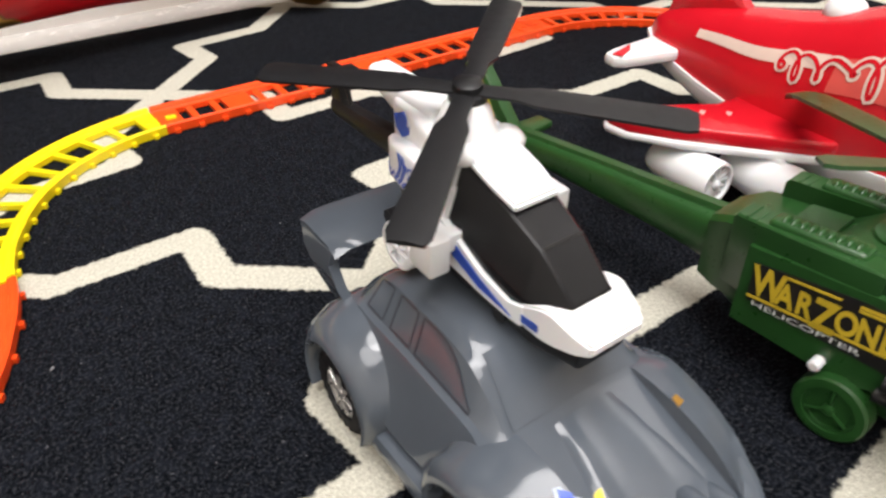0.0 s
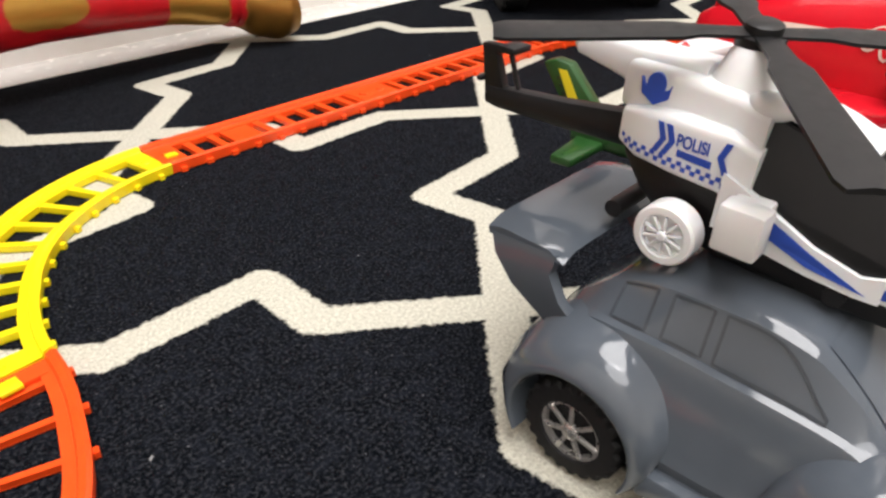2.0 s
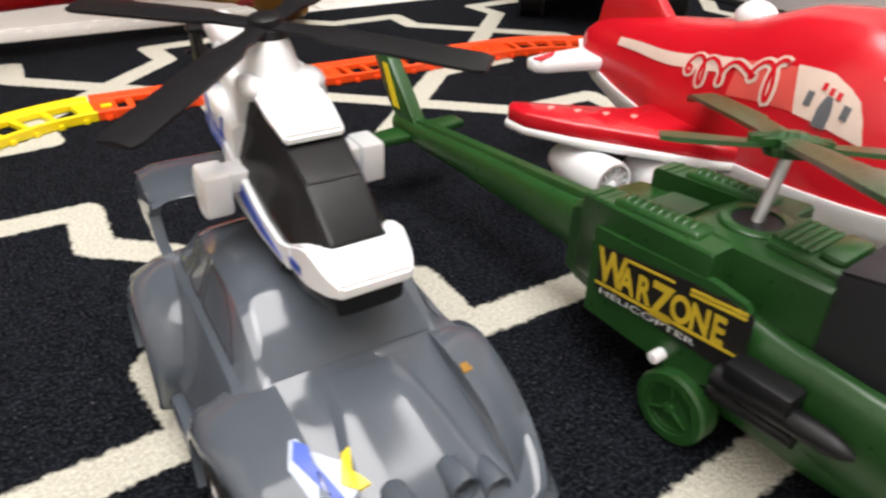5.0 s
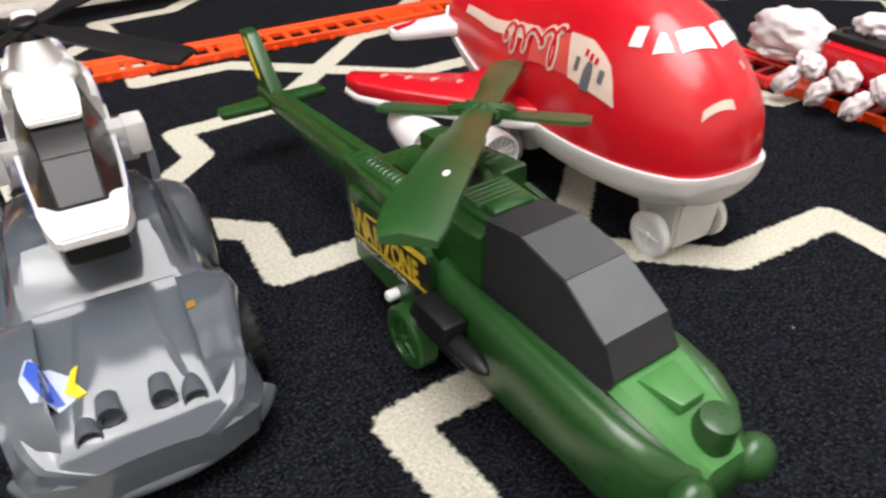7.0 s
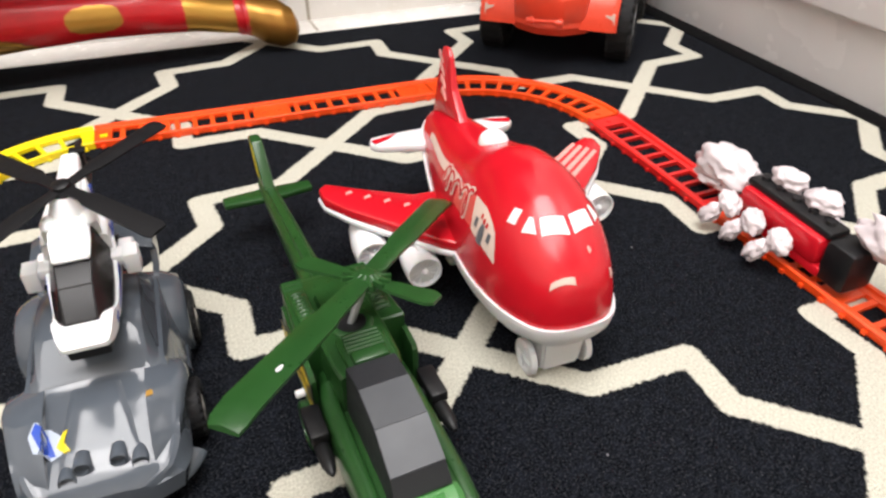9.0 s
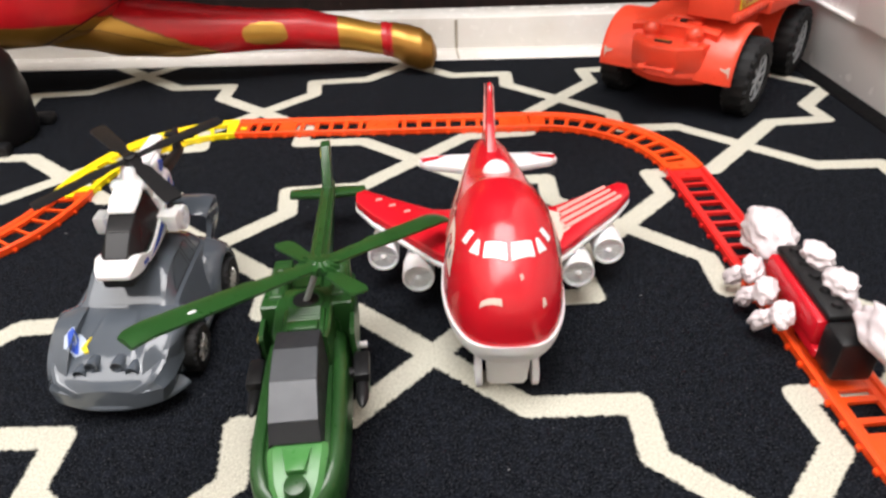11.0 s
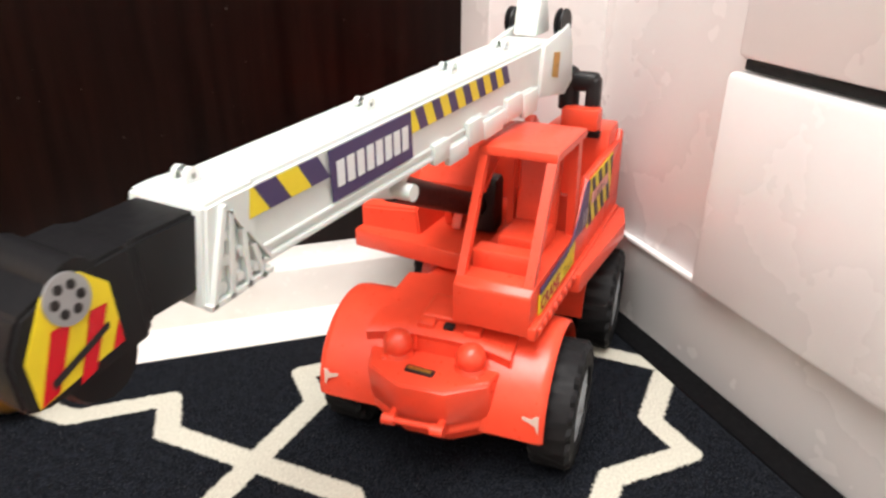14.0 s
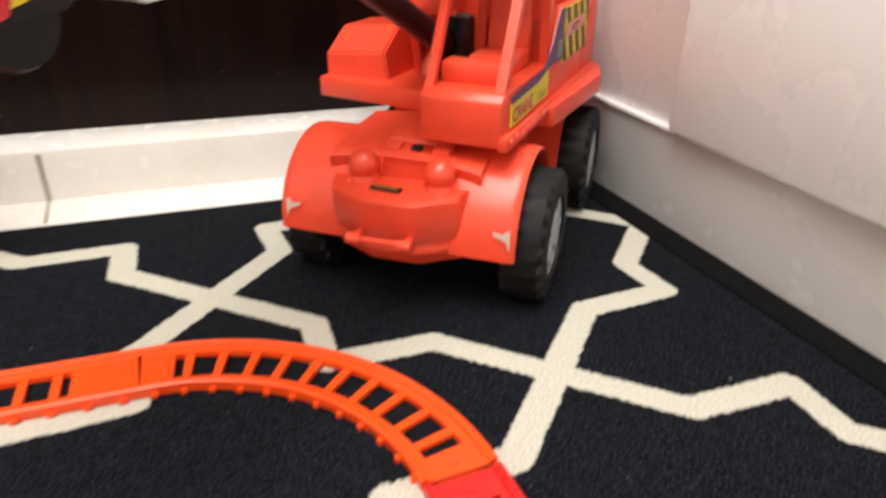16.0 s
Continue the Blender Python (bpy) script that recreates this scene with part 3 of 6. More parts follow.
def fender(sx, yc, r_in, r_out, reach):
    """A mudguard: a rolled lip at the arch, then a round shoulder that runs into the body."""
    bm = bmesh.new()
    rings = []
    for i in range(33):
        a = radians(-26 + 232 * i / 32)
        swell = 0.0035 * max(0.0, math.sin(a))
        sec = [(0.030, r_in), (reach - 0.0015, r_in), (reach, r_in + 0.0008), (reach + 0.0003, r_in + 0.0022), (reach - 0.0010, r_in + 0.0050), (reach - 0.0040, r_in + 0.0085 + swell * 0.5), (reach - 0.0090, r_out + swell), (reach - 0.0150, r_out + 0.0028 + swell), (0.030, r_out + 0.0045 + swell)]
        f = 0.35 + 0.65 * min(1.0, min(i, 32 - i) / 6)
        sec = [(x, r_in + (r - r_in) * f) for x, r in sec]
        if yc < 0:
            cut_in = 0.20 * max(0.0, -r_out * math.cos(a))
            sec = [(x - (cut_in if x > 0.031 else 0.0), r) for x, r in sec]
        ahead = 0.75 if yc < 0 and math.cos(a) < 0 else 0.0
        rings.append([(sx * x, yc + r * math.cos(a) * (1 + ahead * min(1.0, max(0.0, (r - r_in - 0.002) / 0.006))), 0.0145 + r * math.sin(a)) for x, r in sec])
    loft(bm, rings)
    return part("fender", bm, GREY, car, smooth=70)


for sx in (-1, 1):
    fender(sx, -0.0345, 0.0250, 0.0325, 0.0585 if sx < 0 else 0.0555)
    fender(sx, 0.0645, 0.0262, 0.0355, 0.0615 if sx < 0 else 0.0585)
    wheel(car, 0.0515 if sx > 0 else -0.0480, -0.0345, 0.0120, 0.0200, 0.017, sx, spokes=7, tread=True)
    wheel(car, 0.0540 if sx > 0 else -0.0500, 0.0645, 0.0145, 0.0205, 0.017, sx, spokes=7, tread=True)
    bm = bmesh.new()
    round_box(bm, 0.0475 if sx > 0 else -0.0510, 0.015, 0.0085, 0.014, 0.048, 0.013, 0.004)
    part("side_skirt", bm, GREY, car)
# front bumper with its lip
bm = bmesh.new()
rings = []
for i in range(65):
    a = radians(204 + 132 * i / 64)
    c, s_ = math.cos(a), math.sin(a)
    c, s_ = math.copysign(abs(c) ** 0.86, c), math.copysign(abs(s_) ** 0.86, s_)
    rings.append([(c * (0.045 + d) * 1.13, -0.045 + s_ * (0.0445 + d) * 1.15, z) for d, z in ((-0.012, 0.0010), (0.0075, 0.0010), (0.0096, 0.0022), (0.0102, 0.0044), (0.0092, 0.0066), (0.0060, 0.0082), (0.0012, 0.0095), (-0.0006, 0.0120), (-0.0002, 0.0185), (0.0020, 0.0212), (0.0034, 0.0240), (0.0026, 0.0270), (-0.0010, 0.0298), (-0.0120, 0.0335))])
loft(bm, rings)
part("front_bumper", bm, GREY, car, smooth=60)
for x, y, z in ((-0.0195, -0.0880, 0.0330), (-0.0100, -0.0850, 0.0385), (0.0105, -0.0850, 0.0385), (0.0220, -0.0870, 0.0340)):
    bm = bmesh.new()
    lathe(bm, (x, y + 0.006, z - 0.001), (x, y - 0.0085, z - 0.001), [(0, 0.0035), (0.1, 0.0046), (0.9, 0.0053), (1, 0.0050), (1, 0.0042), (0.75, 0.0039)], 24)
    part("fog_lamp", bm, GREY, car)
FROST = plastic("silver_blue_print", (0.42, 0.48, 0.58), 0.35)
tops = BVHTree.FromPolygons(*(lambda obs: ([v.co.copy() for o in obs for v in o.data.vertices],
                                           [[i + base for i in f.vertices] for base, o in zip(itertools.accumulate([0] + [len(o.data.vertices) for o in obs]), obs) for f in o.data.polygons]))([o for o in car.children if o.name.split(".")[0] in ("body", "fender", "bonnet")]))


def laid(name, pts, mat, lift):
    """A sticker that follows the surface under its outline."""
    cx, cy = [sum(q) / len(pts) for q in zip(*pts)]
    bm = bmesh.new()
    rings = []
    for f in (0.02, 0.35, 0.7, 1.0, 1.0):
        ring = []
        for k in range(len(pts) * 3):
            (ax, ay), (bx_, by_) = pts[k // 3], pts[(k // 3 + 1) % len(pts)]
            g = k % 3 / 3
            x, y = cx + (ax + (bx_ - ax) * g - cx) * f, cy + (ay + (by_ - ay) * g - cy) * f
            z = tops.ray_cast(Vector((x * S, y * S, 1)), Vector((0, 0, -1)))[0].z / S
            ring.append((x, y, z + (lift if len(rings) < 4 else 0.0)))
        rings.append(ring)
    loft(bm, rings, caps=False)
    return part(name, bm, mat, car, "printed headlamp sticker")


laid("headlamp", ((-0.0190, -0.0770), (-0.0275, -0.0800), (-0.0355, -0.0765), (-0.0380, -0.0655), (-0.0345, -0.0565), (-0.0275, -0.0585), (-0.0200, -0.0665)), FROST, 0.0006)
laid("headlamp_stripe", ((-0.0245, -0.0780), (-0.0310, -0.0770), (-0.0360, -0.0635), (-0.0335, -0.0575), (-0.0285, -0.0635)), BLUE, 0.0010)
laid("headlamp_corner", ((-0.0160, -0.0775), (-0.0195, -0.0780), (-0.0240, -0.0725), (-0.0200, -0.0635), (-0.0170, -0.0635), (-0.0200, -0.0705)), STICK, 0.0012)
laid("headlamp_corner", ((0.0300, -0.0575), (0.0345, -0.0560), (0.0340, -0.0520), (0.0308, -0.0530)), GOLD, 0.0006)
# rear spoiler
bm = bmesh.new()
rings = []
for i in range(13):
    x = -0.043 + 0.086 * i / 12
    e = (abs(x) / 0.043) ** 12
    rings.append([(x, y, z - 0.003 * e) for y, z in ((0.083, 0.0775), (0.090, 0.0815), (0.112, 0.0830), (0.119, 0.0815), (0.1185, 0.0785), (0.109, 0.0785), (0.092, 0.0770))])
loft(bm, rings)
spoiler = part("spoiler", bm, GREY, car, smooth=45)
for sx in (-1, 1):
    bm = bmesh.new()
    loft(bm, [[(sx * (x + o), y, z) for o in (-0.0028, 0.0022) for y in ((y0, y1) if o < 0 else (y1, y0))] for x, y0, y1, z in ((0.041, 0.086, 0.117, 0.077), (0.0425, 0.088, 0.114, 0.069), (0.042, 0.083, 0.106, 0.058), (0.040, 0.074, 0.094, 0.048), (0.038, 0.066, 0.086, 0.040))])
    part("spoiler_stay", bm, GREY, spoiler)

# the nose is a little stubbier than first drawn
for ob in car.children:
    if ob.name.startswith("wheel"):
        if ob.location.y < -0.03 * S:
            ob.location.y = -0.03 * S + (ob.location.y + 0.03 * S) * 0.91
    else:
        for v in ob.data.vertices:
            if v.co.y < -0.03 * S:
                v.co.y = -0.03 * S + (v.co.y + 0.03 * S) * 0.91

# ---- white police helicopter on the car's roof ----
heli = thing("toy_helicopter", 0.1801, 0.1960, 0.1004, "white and black toy police helicopter parked on the car roof", "toy helicopter", turn=-2.9, tip=2.2, roll=0.3)


def tube(bm, rows, n=20, power=3.0, mat=0):
    """A body along y from rows (y, half width, low, high)."""
    loft(bm, [[(x, y, z) for x, z in oval(n, 0, (lo + hi) / 2, w, (hi - lo) / 2, power)] for y, w, lo, hi in rows], mat=mat)


bm = bmesh.new()
tube(bm, [(0.0475, 0.009, 0.020, 0.029), (0.0455, 0.0135, 0.0185, 0.032), (0.036, 0.0190, 0.0165, 0.0350), (0.022, 0.0207, 0.0155, 0.0370), (0.004, 0.0212, 0.0145, 0.0370), (-0.007, 0.0208, 0.0130, 0.0330)], 40, 9.0)
part("fuselage", bm, WHITE, heli, smooth=28)
bm = bmesh.new()
tube(bm, [(0.0500, 0.0075, 0.030, 0.0480), (0.044, 0.0110, 0.028, 0.0490), (0.026, 0.0135, 0.028, 0.0490), (0.006, 0.0165, 0.028, 0.0480), (-0.006, 0.0175, 0.028, 0.0445)], 32, 6.0)
part("upper_body", bm, WHITE, heli, smooth=28)
bm = bmesh.new()
tube(bm, [(0.0750, 0.0045, 0.0450, 0.0515), (0.0725, 0.0062, 0.0430, 0.0530), (0.058, 0.0070, 0.0400, 0.0530), (0.042, 0.0085, 0.036, 0.0525), (0.020, 0.0095, 0.036, 0.0520)], 20, 4.0)
part("exhaust", bm, WHITE, heli, smooth=30)
bm = bmesh.new()
loft(bm, [[(x, 0.0085 + y, z) for x, y in oval(24, 0, 0, rx, ry, 2.6)] for z, rx, ry in ((0.034, 0.0165, 0.0170), (0.044, 0.0140, 0.0150), (0.051, 0.0105, 0.0110), (0.0575, 0.0085, 0.0085), (0.0590, 0.0070, 0.0070))])
for sx in (-1, 1):
    blob(bm, sx * 0.0120, -0.004, 0.0455, 0.0050, 0.0080, 0.0045)
part("mast_fairing", bm, WHITE, heli)
bm = bmesh.new()
loft(bm, [[(w, y, z), (-w, y, z), (-w, y, z - 0.0035), (w, y, z - 0.0035)] for w, y, z in ((0.0110, 0.000, 0.0485), (0.0125, -0.010, 0.0462), (0.0125, -0.023, 0.0425), (0.0110, -0.0355, 0.0382))])
bmesh.ops.bevel(bm, geom=bm.edges[:], offset=0.001, segments=2, affect="EDGES")
part("roof_plate", bm, WHITE, heli)
# canopy with flat facets
bm = bmesh.new()
SEC = [(-0.004, 0.0198, 0.0122, 0.0435, 0.005, 0.018), (-0.034, 0.0186, 0.0112, 0.0345, 0.000, 0.0135), (-0.050, 0.0172, 0.0102, 0.0275, -0.003, 0.0095), (-0.068, 0.0145, 0.0092, 0.0130, -0.004, 0.0085)]
loft(bm, [[(w, y, lo), (w * 1.02, y, mid), (t, y, z), (-t, y, z), (-w * 1.02, y, mid), (-w, y, lo)] for y, w, t, z, lo, mid in SEC])
bmesh.ops.bevel(bm, geom=bm.edges[:], offset=0.0007, segments=1, affect="EDGES")
canopy = part("canopy", bm, SMOKE, heli, "dark faceted canopy", 20)
decal("canopy_seam", canopy, [(-0.0098, -0.0498, 0.0279), (-0.0098, -0.0505, 0.0272), (0.0098, -0.0505, 0.0272), (0.0098, -0.0498, 0.0279)], DARK, "", 0.0004)
# belly, nose and side rails
bm = bmesh.new()
tube(bm, [(0.045, 0.008, 0.012, 0.018), (0.034, 0.0150, 0.003, 0.020), (0.020, 0.0165, -0.008, 0.018), (0.0, 0.0165, -0.0125, 0.016), (-0.035, 0.0160, -0.0125, 0.002), (-0.055, 0.0160, -0.0125, -0.001), (-0.076, 0.0125, -0.0100, -0.001)], 24, 5.0)
part("belly", bm, BLACK, heli)
for y in (0.040, -0.040):
    bm = bmesh.new()
    rod(bm, (-0.019, y, -0.006), (0.019, y, -0.006), 0.0035, seg=12)
    part("axle", bm, BLACK, heli)
bm = bmesh.new()
loft(bm, [[(w, y, lo), (w, y, hi), (-w, y, hi), (-w, y, lo)] for y, w, lo, hi in ((-0.050, 0.0185, -0.0025, 0.0062), (-0.0605, 0.0182, -0.0030, 0.0118), (-0.066, 0.0178, -0.0025, 0.0128), (-0.076, 0.0158, -0.0005, 0.0090), (-0.0820, 0.0130, 0.0015, 0.0062))])
bmesh.ops.bevel(bm, geom=bm.edges[:], offset=0.0010, segments=2, affect="EDGES")
part("nose", bm, WHITE, heli)
for sx in (-1, 1):
    bm = bmesh.new()
    loft(bm, [[(sx * (w - 0.004), y, lo), (sx * w, y, lo), (sx * w, y, hi), (sx * (w - 0.004), y, hi)] for y, w, lo, hi in ((0.002, 0.0222, 0.004, 0.024), (-0.010, 0.0222, 0.0025, 0.0190), (-0.030, 0.0210, -0.0010, 0.0090), (-0.045, 0.0196, -0.0028, 0.0045), (-0.052, 0.0189, -0.0028, 0.0064))])
    part("side_rail", bm, WHITE, heli)

    def rail(y, z):
        return (sx * lerp([(-0.052, 0.0193), (-0.045, 0.0200), (-0.030, 0.0214), (-0.010, 0.0226)], y), y, z)
    decal("rail_stripe", heli, [rail(-0.012, 0.0160), rail(-0.014, 0.0085), rail(-0.030, 0.0022), rail(-0.048, -0.0008), rail(-0.030, 0.0070)][:: -sx], BLUE, "blue printed stripe")
    decal("rail_stripe", heli, [(sx * 0.0189, -0.0500, -0.0005), (sx * 0.0189, -0.0510, 0.0030), (sx * 0.0184, -0.0605, 0.0035), (sx * 0.0184, -0.0605, -0.0002)][:: -sx], BLUE, "blue printed stripe")
    # side pod, wheel and prints
    bm = bmesh.new()
    round_box(bm, sx * 0.0250, -0.0100, 0.0150, 0.014, 0.012, 0.008, 0.0012)
    round_box(bm, sx * 0.0310, -0.0110, 0.0120, 0.0100, 0.0150, 0.0165, 0.0014)
    part("side_pod", bm, WHITE, heli)
    bm = bmesh.new()
    rod(bm, (0, 0.0145, -0.0015), (sx * 0.024, 0.0145, -0.0015), 0.0032, seg=12)
    part("axle", bm, BLACK, heli)
    wheel(heli, sx * 0.0260, 0.0140, -0.0018, 0.0114, 0.010, sx, WHITE, WHITE, 10, 0.72)

    def side(y, z, out=0.0):
        w = lerp([(-0.007, 0.0208), (0.004, 0.0212), (0.022, 0.0207), (0.036, 0.0190), (0.0455, 0.0135)], y)
        return (sx * (w + 0.0003 + out), y, z)
    for i in range(27):
        y = 0.0440 - 0.0018 * i
        z = 0.0176 + 0.05 * (y + 0.004) + (0.0 if i % 2 else 0.0017)
        decal("check_print", heli, [side(y, z), side(y - 0.0017, z), side(y - 0.0017, z + 0.0016), side(y, z + 0.0016)][:: sx], BLUE)
    for y0, d in ((0.0285, 0.002), (0.0250, 0.002), (0.0035, -0.002)):
        pts = [side(y0, 0.0335), side(y0 - 0.0022, 0.0335), side(y0 - 0.0022 - d, 0.0280), side(y0 - 0.0022 + d * 0.4, 0.0225), side(y0 + d * 0.4, 0.0225), side(y0 - d, 0.0280)]
        decal("chevron", heli, pts[:: sx], BLUE)
    words(heli, "POLISI", (sx * 0.0219, 0.0200 if sx < 0 else 0.0055, 0.0275), (0, sx, 0.0), (0, 0, 1), 0.0062, BLUE, "blue printed word", bold=0.03, stretch=0.68)
    decal("print_bar", heli, [side(0.0195, 0.0235), side(0.007, 0.0230), side(0.007, 0.0255), side(0.0195, 0.0260)][:: sx], BLUE)
    bm = bmesh.new()
    # round emblem over a drooping scroll
    prism(bm, [(0.0350 + 0.0036 * math.cos(2 * math.pi * k / 14), 0.0428 + 0.0040 * math.sin(2 * math.pi * k / 14)) for k in range(14)], sx * 0.0110, sx * 0.0131, "x")
    prism(bm, [(0.0290, 0.0440), (0.0305, 0.0415), (0.0350, 0.0400), (0.0395, 0.0415), (0.0410, 0.0440), (0.0402, 0.0385), (0.0350, 0.0352), (0.0298, 0.0385)], sx * 0.0110, sx * 0.0130, "x")
    part("badge", bm, BLUE, heli, "blue printed badge")
# tail
bm = bmesh.new()
loft(bm, [[(x, y, z) for x, z in oval(12, 0, c, w, h, 3.0)] for y, w, h, c in ((0.040, 0.0062, 0.0075, 0.020), (0.075, 0.0052, 0.0060, 0.0165), (0.112, 0.0042, 0.0048, 0.0140), (0.118, 0.0040, 0.0042, 0.0142))])
part("tail_boom", bm, BLACK, heli)
bm = bmesh.new()
prism(bm, [(0.104, 0.012), (0.119, 0.010), (0.1225, 0.036), (0.109, 0.037), (0.108, 0.034), (0.1145, 0.033), (0.1095, 0.018)], -0.0022, 0.0022, "x", bevel=0.0006)
rod(bm, (0, 0.102, 0.017), (0, 0.1085, 0.035), 0.0012)
round_box(bm, 0, 0.1065, 0.0365, 0.012, 0.009, 0.003, 0.001)
round_box(bm, 0, 0.121, 0.021, 0.010, 0.003, 0.002, 0.0005)
part("tail_fin", bm, BLACK, heli)
bm = bmesh.new()
lathe(bm, (0, 0, -0.004), (0, 0, 0.0045), [(0, 0.0078), (0.5, 0.0082), (0.55, 0.0062), (0.9, 0.0060), (1, 0.0045)], 20)
rotor = part("rotor_hub", bm, BLACK, heli, place=Matrix.Translation((0.001 * S, 0.0095 * S, 0.0625 * S)) @ pose(0, 0, 0, 4, -5, 0))
for k in range(4):
    bm = bmesh.new()
    loft(bm, [[(w, r, zz - 0.0012), (w, r, zz), (0, r, zz + 0.0008), (-w, r, zz), (-w, r, zz - 0.0012)] for r, w, zz in ((0.004, 0.0040, 0.001), (0.020, 0.0042, 0.001), (0.027, 0.0066, 0.0008), (0.082, 0.0076, -0.0015), (0.086, 0.0060, -0.0018))])
    part("rotor_blade", bm, BLACK, rotor, place=pose(0, 0, 0, 0, 0, 40 + 90 * k))

# ---- green toy helicopter ----
gh = thing("toy_helicopter", 0.3325, 0.1022, 0, "green plastic toy combat helicopter with a large rotor on the rug", "toy helicopter", turn=1)
bm = bmesh.new()
tube(bm, [(-0.186, 0.010, 0.036, 0.050), (-0.181, 0.017, 0.028, 0.056), (-0.168, 0.0225, 0.021, 0.0625), (-0.150, 0.0285, 0.016, 0.0665), (-0.125, 0.0305, 0.013, 0.066), (-0.080, 0.0315, 0.012, 0.064), (-0.040, 0.0305, 0.012, 0.066), (-0.020, 0.028, 0.014, 0.072), (0.03, 0.0255, 0.022, 0.074), (0.058, 0.017, 0.030, 0.068)], 24, 3.6)
part("fuselage", bm, GREEN, gh, smooth=40)
bm = bmesh.new()
loft(bm, [[(w, y, z), (w * 0.8, y, z + 0.003), (-w * 0.8, y, z + 0.003), (-w, y, z)] for y, w, z in ((-0.184, 0.010, 0.052), (-0.170, 0.017, 0.0605), (-0.150, 0.020, 0.066), (-0.143, 0.0195, 0.0665))])
part("nose_cover", bm, GREEN2, gh)
bm = bmesh.new()
lathe(bm, (0.001, -0.1745, 0.058), (0.001, -0.1765, 0.0705), [(0, 0.0085), (0.7, 0.0076), (0.95, 0.0070), (1, 0.0048)], 20)
part("nose_knob", bm, GREEN, gh)
for sx in (-1, 1):
    bm = bmesh.new()
    blob(bm, sx * 0.0165, -0.1835, 0.045, 0.0095, 0.008, 0.010)
    part("nose_lobe", bm, GREEN, gh)
bm = bmesh.new()
prism(bm, [(-0.006, -0.166), (0.006, -0.166), (0.0095, -0.148), (-0.0095, -0.148)], 0.0655, 0.0705, bevel=0.0008)
part("nose_vent", bm, GREEN2, gh)
# cockpit: four flat panes between dark sides
# Third pane: the slate print painted darker for its angle to the light.
SLATE_DIM = plastic("dimmed_slate_print", (0.062, 0.066, 0.073), 0.45, shine=0.3)
glass = [(-0.1445, 0.0172, 0.0705), (-0.1375, 0.0164, 0.0830), (-0.1145, 0.0158, 0.0970), (-0.0880, 0.0155, 0.1015), (-0.0655, 0.0160, 0.0975)]
CX = -0.0015
bm = bmesh.new()
loft(bm, [[(CX + w * 1.14, y, 0.058), (CX + w, y, z), (CX - w, y, z), (CX - w * 1.14, y, 0.058)] for y, w, z in glass])
can = part("cockpit", bm, SLATE2, gh, "dark cockpit", 0)
for (ya, wa, za), (yb, wb, zb), mat in zip(glass, glass[1:], (SLATE2, SLATE, SLATE_DIM, SLATE2)):
    decal("pane", can, [(CX + wa * 0.985, ya, za + 0.0004), (CX + wb * 0.985, yb, zb + 0.0004), (CX - wb * 0.985, yb, zb + 0.0004), (CX - wa * 0.985, ya, za + 0.0004)], mat, lift=0.0009)
# side cheeks along the cockpit: round beams that run into the nose
CHEEK = [(-0.184, (0.0125, 0.0500)), (-0.178, (0.0205, 0.0560)), (-0.168, (0.0275, 0.0610)), (-0.155, (0.0310, 0.0642)), (-0.135, (0.0320, 0.0660)), (-0.100, (0.0320, 0.0670)), (-0.060, (0.0315, 0.0685)), (-0.044, (0.0300, 0.0700))]
for sx in (-1, 1):
    bm = bmesh.new()
    rings = []
    for i in range(29):
        y = -0.184 + 0.140 * i / 28
        w, z = lerp(CHEEK, y)
        rings.append([(CX + sx * (w + x), y, z + h) for x, h in ((-0.0130, -0.036), (-0.0030, -0.040), (0.0, -0.030), (0.0004, -0.018), (0.0, -0.0085), (-0.0008, -0.0050), (-0.0024, -0.0020), (-0.0050, -0.0004), (-0.0078, 0.0), (-0.0098, -0.0010), (-0.0112, -0.0045))])
    loft(bm, rings)
    part("cheek", bm, GREEN, gh, smooth=40)
# engine deck between the pods
bm = bmesh.new()
loft(bm, [[(w, y, 0.034), (w, y, z - 0.003), (w - 0.003, y, z), (-w + 0.003, y, z), (-w, y, z - 0.003), (-w, y, 0.034)] for y, w, z in ((-0.030, 0.0240, 0.078), (0.030, 0.0250, 0.079), (0.050, 0.0210, 0.077), (0.062, 0.0160, 0.070))])
part("engine_block", bm, GREEN, gh, smooth=30)
bm = bmesh.new()
loft(bm, [[(CX + w, y, 0.056), (CX + w, y, z - 0.0016), (CX + w - 0.0016, y, z), (CX - w + 0.0016, y, z), (CX - w, y, z - 0.0016), (CX - w, y, 0.056)] for y, w, z in ((-0.0665, 0.0195, 0.0925), (-0.058, 0.0212, 0.0930), (-0.022, 0.0222, 0.0930), (-0.006, 0.0200, 0.0915), (0.006, 0.0150, 0.0835))])
part("mast_housing", bm, GREEN, gh, smooth=30)
bm = bmesh.new()
round_box(bm, CX + 0.0020, -0.0505, 0.0935, 0.0310, 0.0310, 0.0050, 0.002)
round_box(bm, CX + 0.0020, -0.0585, 0.0970, 0.0235, 0.0110, 0.0050, 0.0024)
for k in range(5):
    rod(bm, (CX - 0.0100, -0.0370 - 0.0033 * k, 0.0960), (CX + 0.0140, -0.0370 - 0.0033 * k, 0.0960), 0.0017, seg=10)
part("roof_ribs", bm, GREEN, gh)
bm = bmesh.new()
lathe(bm, (0.000, -0.0225, 0.0920), (0.000, -0.0225, 0.0945), [(0, 0.0150), (0.7, 0.0148), (1, 0.0135), (1, 0.0105), (0.2, 0.0100)], 28)
part("mast_ring", bm, GREEN, gh)
bm = bmesh.new()
